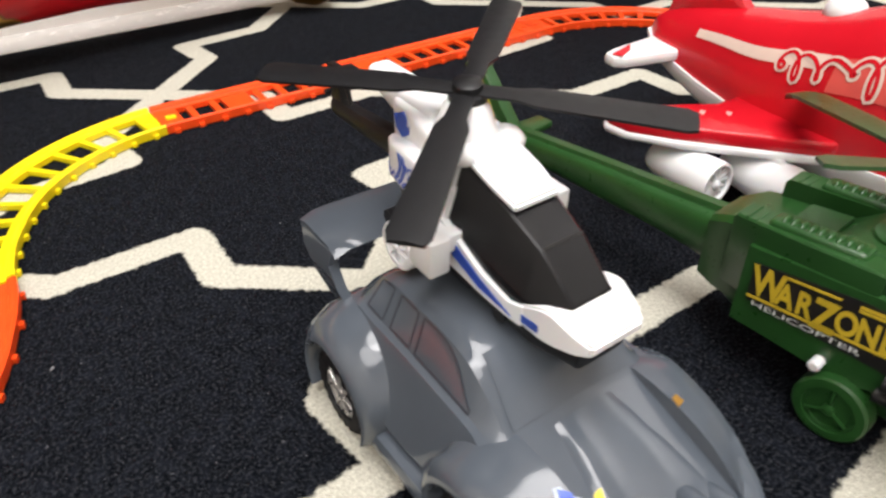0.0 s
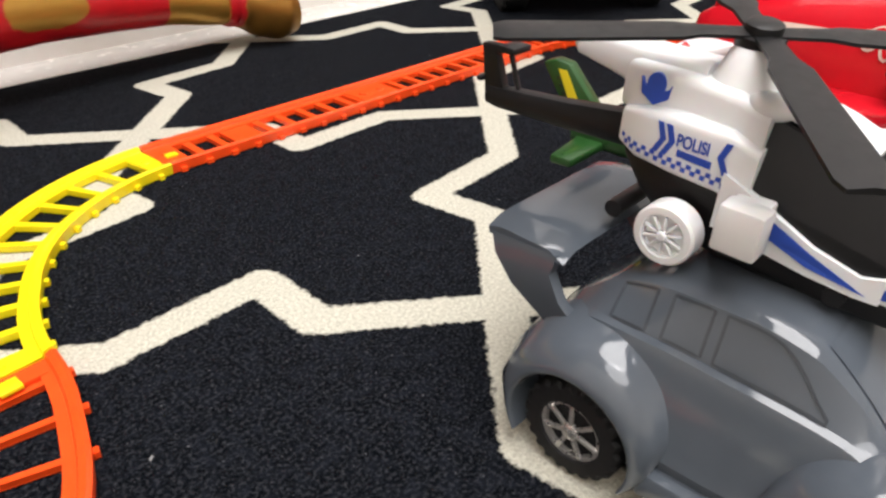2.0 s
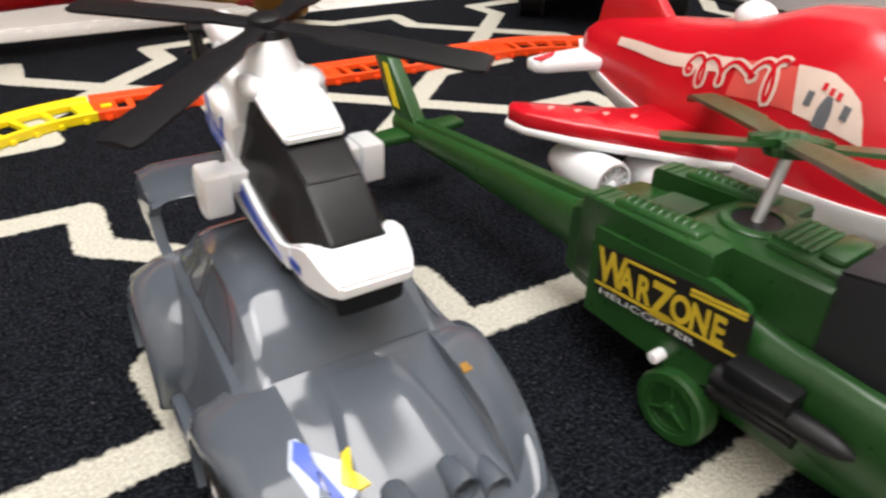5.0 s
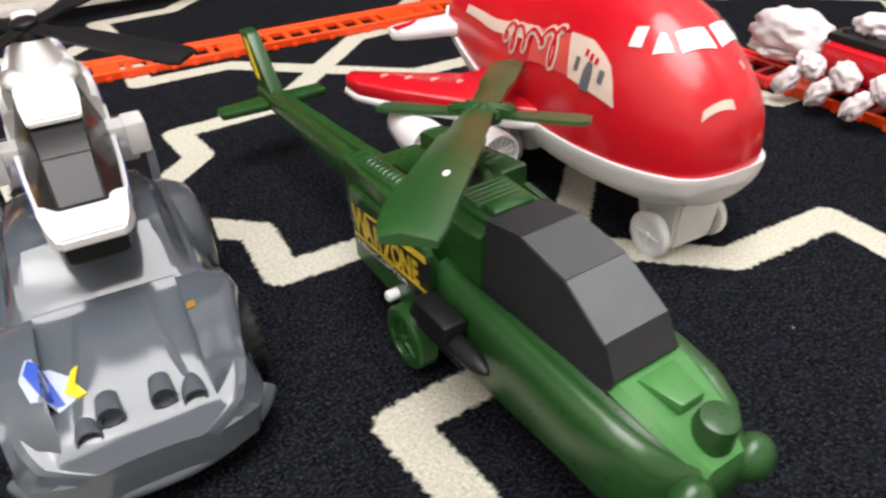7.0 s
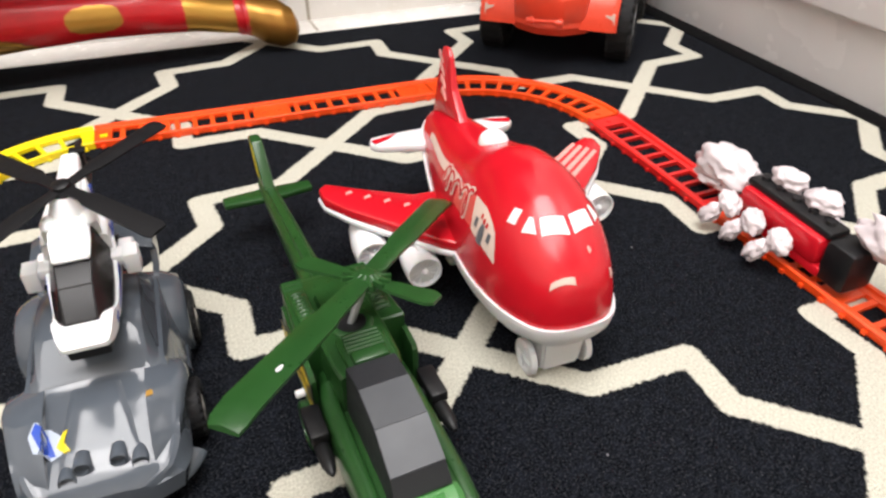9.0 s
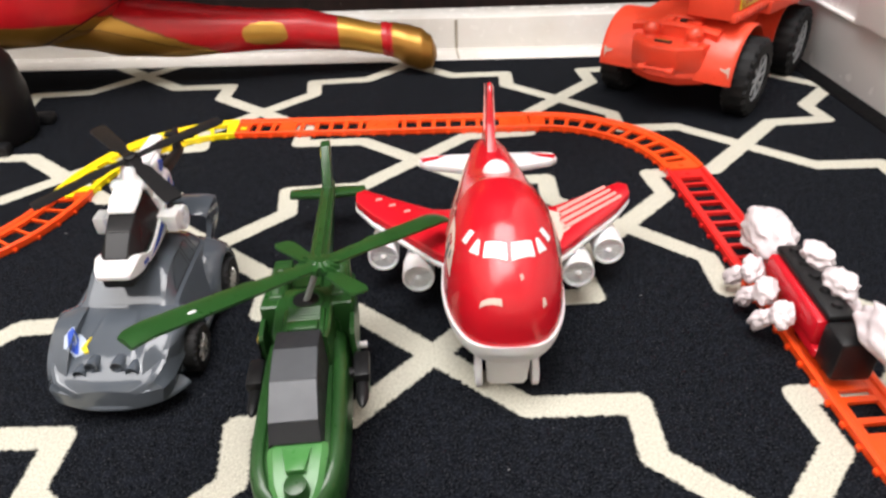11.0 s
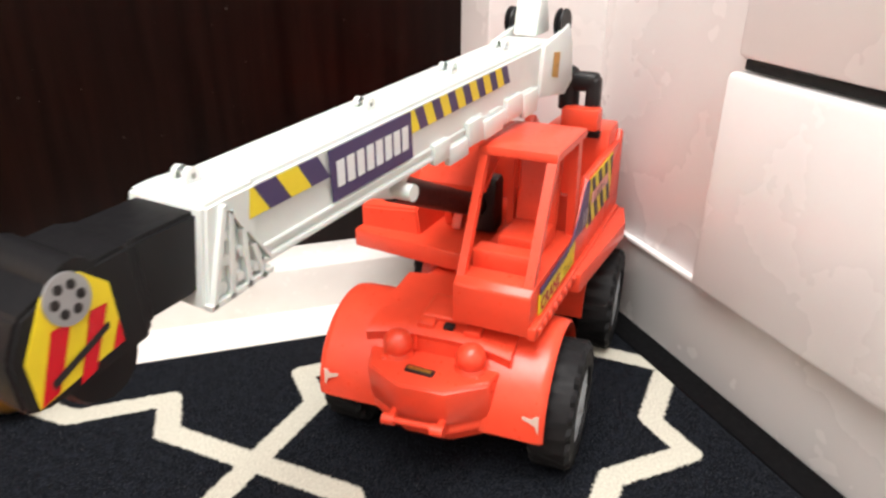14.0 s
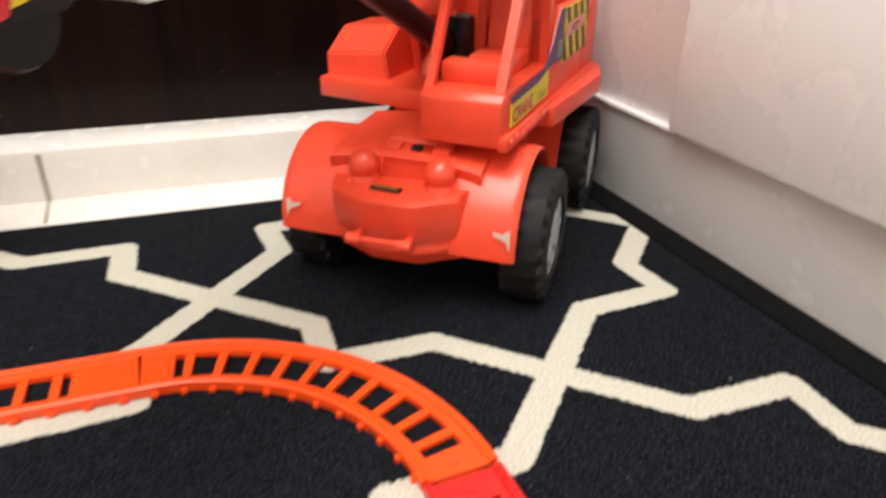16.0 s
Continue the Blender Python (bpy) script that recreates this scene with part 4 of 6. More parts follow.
lathe(bm, (0.000, -0.0225, 0.0928), (0.000, -0.0225, 0.0936), [(0, 0.0102), (1, 0.0102)], 24)
part("mast_hole", bm, BLACK, gh, "dark hole round the mast")
bm = bmesh.new()
loft(bm, [[(-0.0125, y, 0.0795), (-0.0115, y, z), (0.0085, y, z), (0.0095, y, 0.0795)] for y, z in ((0.004, 0.0870), (0.024, 0.0850), (0.0265, 0.0800))])
part("deck_plate", bm, GREEN, gh, smooth=0)
for sx in (-1, 1):
    # engine pod: a box that widens forwards, over a thin plate that carries the sticker
    bm = bmesh.new()
    loft(bm, [[(sx * 0.0170, y, lo), (sx * (x - 0.001), y, lo), (sx * x, y, lo + 0.002), (sx * x, y, hi - 0.001), (sx * (x - 0.001), y, hi), (sx * 0.0170, y, hi)] for y, x, lo, hi in ((0.0430, 0.0305, 0.0500, 0.0860), (0.0415, 0.0315, 0.0480, 0.0880), (0.0000, 0.0342, 0.0400, 0.0905), (-0.0265, 0.0358, 0.0360, 0.0925), (-0.0280, 0.0352, 0.0370, 0.0917))])
    pod = part("engine_pod", bm, GREEN, gh, smooth=30)
    bm = bmesh.new()
    loft(bm, [[(sx * (x - 0.0035), y, lo), (sx * x, y, lo), (sx * x, y, hi), (sx * (x - 0.0035), y, hi)] for y, x, lo, hi in ((0.0300, 0.0350, 0.0330, 0.0770), (-0.0230, 0.0362, 0.0320, 0.0810), (-0.0300, 0.0363, 0.0320, 0.0820), (-0.0455, 0.0364, 0.0380, 0.0800), (-0.0480, 0.0363, 0.0410, 0.0770))])
    part("side_plate", bm, GREEN, gh, smooth=30)
    bm = bmesh.new()
    for k in range(9):
        blob(bm, sx * 0.0245, -0.0115 + 0.0041 * k, 0.0925 - 0.00025 * k, 0.0048, 0.0021, 0.0030, u=12, v=8)
    round_box(bm, sx * 0.0245, 0.0048, 0.0905, 0.0125, 0.0440, 0.0044, 0.0021, pose(0, 0, 0, -3.5, 0, 0), seg=3)
    part("exhaust_grille", bm, GREEN, pod)
    bm = bmesh.new()
    for y in (0.034, 0.0385):
        round_box(bm, sx * 0.0245, y - 0.002, 0.0883, 0.0140, 0.0012, 0.0014, 0.0004)
    part("pod_seam", bm, GREEN, pod)
    # wheel, axle knob and launcher
    wheel(gh, sx * 0.0365, -0.029, 0.0178, 0.0175, 0.011, sx, GREEN, GREEN, 3, 0.70)
    bm = bmesh.new()
    lathe(bm, (sx * 0.026, -0.0165, 0.0370), (sx * 0.0425, -0.0165, 0.0370), [(0, 0.003), (0.95, 0.003), (1, 0.002)], 12)
    part("axle_knob", bm, WHITE, gh, "white axle knob")
    bm = bmesh.new()
    round_box(bm, sx * 0.0400, -0.062, 0.0555, 0.012, 0.027, 0.009, 0.0016)
    rod(bm, (sx * 0.0400, -0.044, 0.0475), (sx * 0.0400, -0.078, 0.0488), 0.0050, seg=16)
    lathe(bm, (sx * 0.0400, -0.078, 0.0488), (sx * 0.0400, -0.098, 0.0492), [(0, 0.0050), (0.55, 0.0046), (0.85, 0.0030), (1, 0.0012)], 16)
    rod(bm, (sx * 0.0375, -0.042, 0.0370), (sx * 0.0375, -0.078, 0.0385), 0.0036, seg=12)
    rod(bm, (sx * 0.028, -0.062, 0.050), (sx * 0.0400, -0.062, 0.050), 0.004, seg=10)
    part("launcher", bm, BLACK, gh, "black missile launcher")
# sticker with its words on the flank
def flank(y, z, out=0.0):
    """A point of the flank that bears the sticker."""
    return Vector((-0.0368 - out, 0.0226 + 1.17 * (y - 0.0205), z + 0.001 + 0.07 * (0.0205 - y)))


WORN = plastic("worn_yellow_print", (0.62, 0.45, 0.03), 0.4, 0.2, scuff=(0.16, 0.12, 0.02))
decal("sticker", gh, [flank(0.0220, 0.0700), flank(-0.0180, 0.0735), flank(-0.0275, 0.0730), flank(-0.0300, 0.0745), flank(-0.0420, 0.0715), flank(-0.0425, 0.0470), flank(-0.0380, 0.0430), flank(0.0215, 0.0480)], DARK, "black sticker with yellow words", 0.0004)
for k, ch in enumerate("WARZONE"):
    big = 0.0225 if ch in "WZ" else 0.0172
    y = 0.0205 - (0.0, 0.0105, 0.0185, 0.0255, 0.0335, 0.0415, 0.0500)[k]
    words(gh, ch, flank(y, 0.0540 - 0.0030 * (ch == "Z"), 0.0008), (0, -1, 0.06), (0, 0.06, 1), big, WORN, "yellow printed letter", bold=0.035, stretch=0.65 if ch == "W" else 0.70)
for y0, y1, z0, z1 in ((0.0100, -0.0125, 0.0700, 0.0688), (-0.0190, -0.0400, 0.0696, 0.0682), (-0.0190, -0.0400, 0.0716, 0.0702), (0.0215, -0.0400, 0.0522, 0.0508)):
    decal("sticker_bar", gh, [flank(y0, z0, 0.0008), flank(y1, z0 + 0.0010, 0.0008), flank(y1, z1 + 0.0010, 0.0008), flank(y0, z1, 0.0008)], WORN)
words(gh, "HELICOPTER", flank(0.0190, 0.0468, 0.0008), (0, -1, 0.06), (0, 0.06, 1), 0.0042, WHITE, "white printed word", stretch=2.15)
# tail boom, fin, stabiliser
bm = bmesh.new()
tube(bm, [(0.05, 0.0150, 0.036, 0.068), (0.075, 0.0115, 0.038, 0.0655), (0.10, 0.0100, 0.039, 0.064), (0.15, 0.0090, 0.040, 0.0615), (0.21, 0.0078, 0.041, 0.057), (0.245, 0.0068, 0.043, 0.056)], 20, 3.2)
loft(bm, [[(x, y, z + o) for x, o in ((0.004, 0), (0.003, 0.003), (-0.003, 0.003), (-0.004, 0))] for y, z in ((0.055, 0.067), (0.15, 0.0605), (0.235, 0.0545))])
part("tail_boom", bm, GREEN, gh)
bm = bmesh.new()
prism(bm, [(0.214, 0.050), (0.240, 0.050), (0.252, 0.062), (0.271, 0.0905), (0.262, 0.094), (0.252, 0.0925)], -0.0052, 0.0052, "x", bevel=0.002)
fin = part("tail_fin", bm, GREEN, gh)
decal("fin_sticker", fin, [(-0.0054, 0.2585, 0.0885), (-0.0054, 0.2455, 0.0615), (-0.0054, 0.2375, 0.0615), (-0.0054, 0.2525, 0.0885)], STICK, "yellow and black sticker")
for k in range(5):
    z = 0.064 + 0.0045 * k
    decal("fin_stripe", fin, [(-0.0057, 0.2505 + 0.0022 * k, z), (-0.0057, 0.2475 + 0.0022 * k, z), (-0.0057, 0.2475 + 0.0022 * k, z + 0.0016), (-0.0057, 0.2505 + 0.0022 * k, z + 0.0016)], DARK)
bm = bmesh.new()
prism(bm, [(-0.043, 0.224), (0, 0.2205), (0.041, 0.224), (0.041, 0.2385), (0, 0.2415), (-0.043, 0.2385)], 0.0425, 0.0485, bevel=0.002)
part("stabiliser", bm, GREEN, gh)
# rotor
bm = bmesh.new()
rod(bm, (0, -0.0225, 0.092), (0.012, -0.0215, 0.1215), 0.0026, seg=12)
part("mast", bm, SILVER, gh, "bare metal rotor mast")
bm = bmesh.new()
rings = []
for z, r, star in ((-0.006, 0.009, 0), (-0.002, 0.010, 0.3), (-0.0015, 0.011, 1), (0.0015, 0.011, 1), (0.002, 0.008, 0.3), (0.004, 0.005, 0)):
    rings.append([(q * math.cos(a), q * math.sin(a), z) for k in range(48) for a in [2 * math.pi * k / 48] for q in [r + star * (0.005 if k % 4 < 2 else -0.002)]])
loft(bm, rings)
RD = Vector((0.106, 0.1125, -0.034)).normalized()
RS = Vector((RD.y, -RD.x, 0)).normalized()
RM = Matrix((RD, -RS, RD.cross(-RS))).transposed().to_4x4()
hub = part("rotor_hub", bm, GREEN, gh, place=Matrix.Translation((0.0140 * S, -0.0195 * S, 0.1240 * S)) @ RM)
for k in range(2):
    bm = bmesh.new()
    rows = ((0.006, 0.0065, 0.0), (0.018, 0.0070, 0.0), (0.055, 0.0078, 0.0005), (0.060, 0.0092, 0.001), (0.140, 0.0100, 0.001), (0.152, 0.0095, -0.001), (0.156, 0.008, -0.003))
    loft(bm, [[(r, w, z - 0.001), (r, w, z + 0.001), (r, -w * 0.2, z + 0.0026), (r, -w, z + 0.001), (r, -w, z - 0.001)] for r, w, z in rows])
    if k == 1:
        blob(bm, 0.112, 0.001, 0.0024, 0.0085, 0.0034, 0.0007, mat=1)
        blob(bm, 0.105, 0.0025, 0.0022, 0.0050, 0.0020, 0.0007, mat=1)
    part("rotor_blade", bm, [GREEN, WHITE], hub, place=pose(0, 0, 0, 0, 0, 180 * k))
for k in (84, 264):
    bm = bmesh.new()
    loft(bm, [[(r, w, z - 0.001), (r, w, z + 0.001), (r, -w, z + 0.001), (r, -w, z - 0.001)] for r, w, z in ((0.006, 0.004, -0.002), (0.020, 0.007, -0.002), (0.044, 0.0090, -0.002), (0.050, 0.006, -0.002))])
    part("short_blade", bm, GREEN, hub, place=pose(0, 0, 0, 0, 0, k))

# ---- red toy airliner ----
jet = thing("toy_aeroplane", 0.4976, 0.1917, -0.002, "glossy red and white toy airliner with four engines", "toy aeroplane", turn=-3.5)
# place along y: half width of the red hull, height of its lower rim, height of its top
HULL = [(-0.1535, (0.0050, 0.0668, 0.0730)), (-0.1525, (0.0110, 0.0662, 0.0860)), (-0.1500, (0.0190, 0.0652, 0.0985)), (-0.1455, (0.0262, 0.0642, 0.1080)), (-0.138, (0.0330, 0.0632, 0.1170)), (-0.122, (0.0410, 0.0622, 0.1295)), (-0.108, (0.0455, 0.0615, 0.1385)), (-0.092, (0.0488, 0.0610, 0.1460)),
        (-0.065, (0.0510, 0.0600, 0.1515)), (-0.035, (0.0500, 0.0590, 0.1485)), (0.0, (0.0465, 0.0590, 0.1360)), (0.035, (0.0415, 0.0600, 0.1260)), (0.075, (0.0340, 0.0640, 0.1190)),
        (0.110, (0.0265, 0.0700, 0.1120)), (0.140, (0.0185, 0.0770, 0.1040)), (0.153, (0.0100, 0.0830, 0.0960))]


def hull(y, a, grow=0.0):
    """A point of the red hull: a in degrees from one rim (0) over the top (90) to the other (180)."""
    w, lo, hi = curve(HULL, y)
    c, s_ = math.cos(radians(a)), math.sin(radians(a))
    return Vector(((w + grow) * math.copysign(abs(c) ** 0.86, c), y, lo + (hi - lo + grow) * abs(s_) ** 0.92))


ys = [-0.1535 + 0.3065 * (i / 110) ** 1.35 for i in range(111)]
bm = bmesh.new()
loft(bm, [[hull(y, 180 * k / 72) for k in range(73)] for y in ys])
body = part("upper_hull", bm, RED, jet, "glossy red upper hull", 60)
bm = bmesh.new()
rings = []
for y in ys:
    w, lo, hi = curve(HULL, y)
    y *= 1.014
    deep = lerp([(-0.1560, 0.006), (-0.145, 0.020), (-0.12, 0.028), (-0.05, 0.030), (0.05, 0.028), (0.12, 0.016), (0.153, 0.006)], y)
    rings.append([(w + 0.0016, y, lo + 0.0030), (w + 0.0020, y, lo)] + [((w + 0.001) * math.cos(radians(180 * k / 40)), y, lo - deep * math.sin(radians(180 * k / 40)) ** 0.8) for k in range(1, 40)] + [(-w - 0.0020, y, lo), (-w - 0.0016, y, lo + 0.0030)])
loft(bm, rings)
part("lower_hull", bm, WHITE, jet, "white lower hull", 50)


def patch(name, y0, y1, a0, a1, mat, label="", grow=0.0008, cut=None, n=14, m=14, place=None):
    """A print that lies on the hull; cut narrows it: a function of the two shares giving a shifted share pair."""
    bm = bmesh.new()
    grid = []
    for i in range(n + 1):
        row = []
        for j in range(m + 1):
            u, v = i / n, j / m
            if cut:
                u, v = cut(u, v)
            row.append(hull(*place(u, v), grow) if place else hull(y0 + (y1 - y0) * u, a0 + (a1 - a0) * v, grow))
        grid.append(row)
    loft(bm, grid, closed=False, caps=False)
    return part(name, bm, mat, body, label)


def quad(name, corners, mat, label="", grow=0.0009, n=10):
    """A print on the hull between four corners (place along y, degrees)."""
    (ya, aa), (yb, ab), (yc, ac), (yd, ad) = corners
    bm = bmesh.new()
    loft(bm, [[hull((ya * (1 - u) + yb * u) * (1 - v) + (yd * (1 - u) + yc * u) * v, (aa * (1 - u) + ab * u) * (1 - v) + (ad * (1 - u) + ac * u) * v, grow) for u in [i / n for i in range(n + 1)]] for v in [j / n for j in range(n + 1)]], closed=False, caps=False)
    return part(name, bm, mat, body, label)


for flip in (False, True):
    for corners in (((-0.1080, 109), (-0.1125, 91.3), (-0.1245, 91.3), (-0.1180, 114)),
                    ((-0.1030, 115), (-0.1055, 113), (-0.1150, 117.5), (-0.1065, 127)),
                    ((-0.0905, 121), (-0.0965, 117), (-0.0995, 128), (-0.0925, 131.5))):
        quad("windscreen_pane", [(y, 180 - d if flip else d) for y, d in corners], WHITE, "white printed cockpit window")
quad("worn_print", ((-0.1420, 138), (-0.1405, 131), (-0.1450, 102), (-0.1480, 103.5)), PALE, "chipped pale print")
quad("worn_print", ((-0.1425, 40), (-0.1390, 47), (-0.1370, 44), (-0.1385, 37)), PALE, "chipped pale print")
quad("worn_print", ((-0.1330, 82), (-0.1315, 79), (-0.1345, 77), (-0.1365, 80)), PINK, "chipped pale print")
# flank prints
for flank in (180, 0):
    def ang(d):
        return abs(flank - d)
    FRONT = [(0.0, -0.0700), (0.15, -0.0815), (0.30, -0.0885), (0.65, -0.0940), (1.0, -0.0980)]
    patch("door_print", 0.0, 1.0, 0.0, 1.0, PALE, "pale printed panel", grow=0.0008, place=lambda u, v: ((-0.049 - 0.009 * v) * u + lerp(FRONT, v) * (1 - u), ang(43 - 21 * v + 2.5 * u * v)))
    patch("faded_print", 0.0, 1.0, 0.0, 1.0, SALMON, "faded red printed panel", grow=0.0006, place=lambda u, v: (-0.012 * u + (-0.050 - 0.008 * v) * (1 - u), ang(42 - 17 * v)))
    patch("door", -0.0775, -0.0700, ang(22.5), ang(34), SLATE, "grey printed door", 0.0013, cut=lambda u, v: (0.5 + (u - 0.5) * (1 - 0.5 * max(0.0, v - 0.6) / 0.4), v))
    patch("porthole", -0.0860, -0.0820, ang(28), ang(33.5), SLATE, "", 0.0013)
    patch("porthole", -0.0655, -0.0615, ang(28.5), ang(34), SLATE, "", 0.0013)
    for y, d in ((-0.0690, 37.0), (-0.0735, 36.0), (-0.0780, 35.5)):
        patch("star_print", y - 0.0013, y + 0.0013, ang(d - 1.5), ang(d + 1.5), RED, "", 0.0014)
    patch("stripe_print", -0.006, 0.100, ang(35), ang(44), PALE, "worn pale printed stripe", cut=lambda u, v: (u, v + 0.08 * math.sin(9 * u)))
    # a script logo, as plain looping strokes
    for name_, mat, width, lift in (("script_print", PALE, 0.0062, 0.0012), ("script_print", RED, 0.0024, 0.0017)):
        bm = bmesh.new()
        def pen(u):
            w = u * 30 + 1.6 * math.sin(u * 7)
            return (-0.044 + 0.072 * u + 0.0046 * math.sin(w), 35 + 1.5 * u + (5.5 + 2.5 * math.cos(u * 9) + 2 * math.sin(u * 17)) * math.sin(w + 1.2))
        rows = []
        for i in range(121):
            u = i / 120
            (ya, aa), (yb, ab) = pen(max(0, u - 0.004)), pen(min(1, u + 0.004))
            dy, da = (yb - ya), (ab - aa) * 0.0012
            k = width * 0.5 / (math.hypot(dy, da) + 1e-6)
            yc, ac = pen(u)
            rows.append([hull(yc - da * k, ang(ac + dy * k / 0.0012), lift), hull(yc + da * k, ang(ac - dy * k / 0.0012), lift)])
        loft(bm, rows, closed=False, caps=False)
        part(name_, bm, mat, body, "pale script print, worn" if mat == PALE else "red script print, worn")
# dome, fin, tailplane
bm = bmesh.new()
blob(bm, 0, 0.011, 0.131, 0.0125, 0.0135, 0.0110)
part("dome", bm, WHITE, jet, "white roof dome")
bm = bmesh.new()
prism(bm, [(0.066, 0.112), (0.078, 0.120), (0.100, 0.140), (0.108, 0.168), (0.116, 0.1745), (0.127, 0.172), (0.137, 0.140), (0.143, 0.100)], -0.0042, 0.0042, "x", bevel=0.002)
for v in bm.verts:
    v.co.x *= lerp([(0.10, 1.6), (0.13, 1.0), (0.175, 0.5)], v.co.z)
fin = part("tail_fin", bm, RED, jet)
for sx in (-1, 1):
    bm = bmesh.new()
    for k in range(4):
        z = 0.126 + 0.011 * k
        y = 0.110 + 0.003 * k
        prism(bm, [(y, z), (y + 0.012, z + 0.004), (y + 0.010, z + 0.010), (y + 0.004, z + 0.006)], sx * 0.0040, sx * (0.0060 - 0.0005 * k), "x")
    part("fin_print", bm, PINK, fin, "worn pale print")
    bm = bmesh.new()
    outline = [(0.006, 0.108), (0.030, 0.113), (0.068, 0.124), (0.0755, 0.131), (0.073, 0.143), (0.060, 0.146), (0.006, 0.148)]
    tmp = bmesh.new()
    prism(tmp, [(sx * x, y) for x, y in outline], 0.074, 0.083, "z", bevel=0.003)
    for v in tmp.verts:
        v.co.z += 0.02 * (abs(v.co.x) - 0.05) * 0.1
    merge(bm, tmp)
    part("tailplane", bm, WHITE, jet, "white tailplane")
    decal("tailplane_mark", jet, [(sx * 0.071, 0.1270, 0.0836), (sx * 0.0735, 0.1350, 0.0836), (sx * 0.046, 0.1420, 0.0836), (sx * 0.056, 0.1330, 0.0836)][:: sx], RED)
    # wing: red above, white edge below
    plan = [(0.030, -0.048), (0.060, -0.026), (0.120, 0.034), (0.1375, 0.058), (0.1390, 0.074), (0.1310, 0.082), (0.100, 0.066), (0.060, 0.048), (0.030, 0.050)]
    for name, mat, z0, z1, grow in (("wing", RED, 0.060, 0.0705, 0.0), ("wing_underside", WHITE, 0.055, 0.061, 0.0012)):
        bm = bmesh.new()
        prism(bm, [(sx * (x + (grow if x > 0.05 else 0)), y - (grow if y < 0.05 else -grow)) for x, y in plan], z0, z1, "z", bevel=0.0022)
        for v in bm.verts:
            v.co.z += 0.085 * max(0, abs(v.co.x) - 0.04)
        part(name, bm, mat, jet, "white wing underside" if mat == PALE else "red wing with worn prints", 50)

    def wing_top(x, y):
        return (sx * x, y, 0.0709 + 0.085 * max(0, x - 0.04))
    if sx < 0:
        for x, y in ((0.118, 0.058), (0.104, 0.048), (0.089, 0.038), (0.074, 0.028)):
            decal("worn_mark", jet, [wing_top(x, y), wing_top(x - 0.007, y + 0.003), wing_top(x - 0.006, y + 0.0065), wing_top(x - 0.001, y + 0.004)][:: sx], PINK, "worn pale print")
    else:
        for k in range(4):
            o = 0.011 * k
            decal("wing_stripe", jet, [wing_top(0.062, 0.000 + o), wing_top(0.128 - 0.004 * k, 0.050 + o * 0.62), wing_top(0.127 - 0.004 * k, 0.0545 + o * 0.62), wing_top(0.062, 0.007 + o)][:: sx], PINK, "worn pink stripe print")
        decal("worn_patch", jet, [wing_top(0.048, -0.024), wing_top(0.058, -0.016), wing_top(0.062, -0.004), wing_top(0.070, 0.004), wing_top(0.061, 0.016), wing_top(0.066, 0.030), wing_top(0.053, 0.040), wing_top(0.046, 0.018)][:: sx], PALE, "chipped pale print")
    # engines
    for x, y, z in ((0.0745, -0.0285, 0.0425), (0.109, 0.0035, 0.0450)):
        bm = bmesh.new()
        lathe(bm, (sx * x, y + 0.052, z), (sx * x, y, z), [(0, 0.0085), (0.15, 0.0115), (0.6, 0.0150), (0.93, 0.0152), (1, 0.0146), (1, 0.0130), (0.93, 0.0122)], 28)
        eng = part("engine", bm, WHITE, jet)
        bm = bmesh.new()
        loft(bm, [[(sx * x + q * math.cos(a), yy, z + q * math.sin(a)) for k in range(56) for a in [2 * math.pi * k / 56] for q in [0.0120 if k % 4 < 2 else 0.0045]] for yy in (y + 0.0025, y + 0.0015)])
        lathe(bm, (sx * x, y + 0.003, z), (sx * x, y - 0.001, z), [(0, 0.0035), (0.6, 0.003), (1, 0.0008)], 12)
        part("fan", bm, WHITE, eng)
        bm = bmesh.new()
        prism(bm, [(y + 0.008, z + 0.010), (y + 0.046, z + 0.010), (y + 0.052, 0.060), (y + 0.014, 0.060)], sx * x - 0.0025, sx * x + 0.0025, "x", bevel=0.0006)
        part("pylon", bm, WHITE, jet)
    wheel(jet, sx * 0.0235, -0.1195, 0.0150, 0.0150, 0.006, sx, WHITE, WHITE, 4, 0.74, "nose_wheel")
    wheel(jet, sx * 0.0290, 0.030, 0.0150, 0.0150, 0.008, sx, WHITE, WHITE, 4, 0.74, "main_wheel")
bm = bmesh.new()
loft(bm, [[(w, y0, z), (w, y1, z), (-w, y1, z), (-w, y0, z)] for w, y0, y1, z in ((0.0155, -0.130, -0.104, 0.0060), (0.0165, -0.132, -0.102, 0.0090), (0.0185, -0.135, -0.096, 0.042))])
bmesh.ops.bevel(bm, geom=bm.edges[:], offset=0.002, segments=2, affect="EDGES")
part("nose_leg", bm, WHITE, jet)
bm = bmesh.new()
round_box(bm, 0, 0.030, 0.027, 0.048, 0.034, 0.032, 0.006)
part("main_leg", bm, WHITE, jet)

# ---- coral red toy crane truck ----
truck = thing("toy_crane_truck", 0.9108, 0.7321, -0.0023, "large coral red toy crane truck with a white boom", "toy truck", turn=-42.55, tip=-0.96, roll=-0.77)
truck.matrix_basis @= Matrix.Scale(0.963, 4)
RIMGREY = plastic("grey_rim_plastic", (0.42, 0.45, 0.48), 0.35)
for sx in (-1, 1):
    for y in (-0.106, 0.106):
        w = wheel(truck, 0.1045 if sx > 0 else -0.0930, y, 0.0535, 0.0535, 0.038, sx, RIMGREY, TYRE, 8, 0.68, tread=True)
bm = bmesh.new()
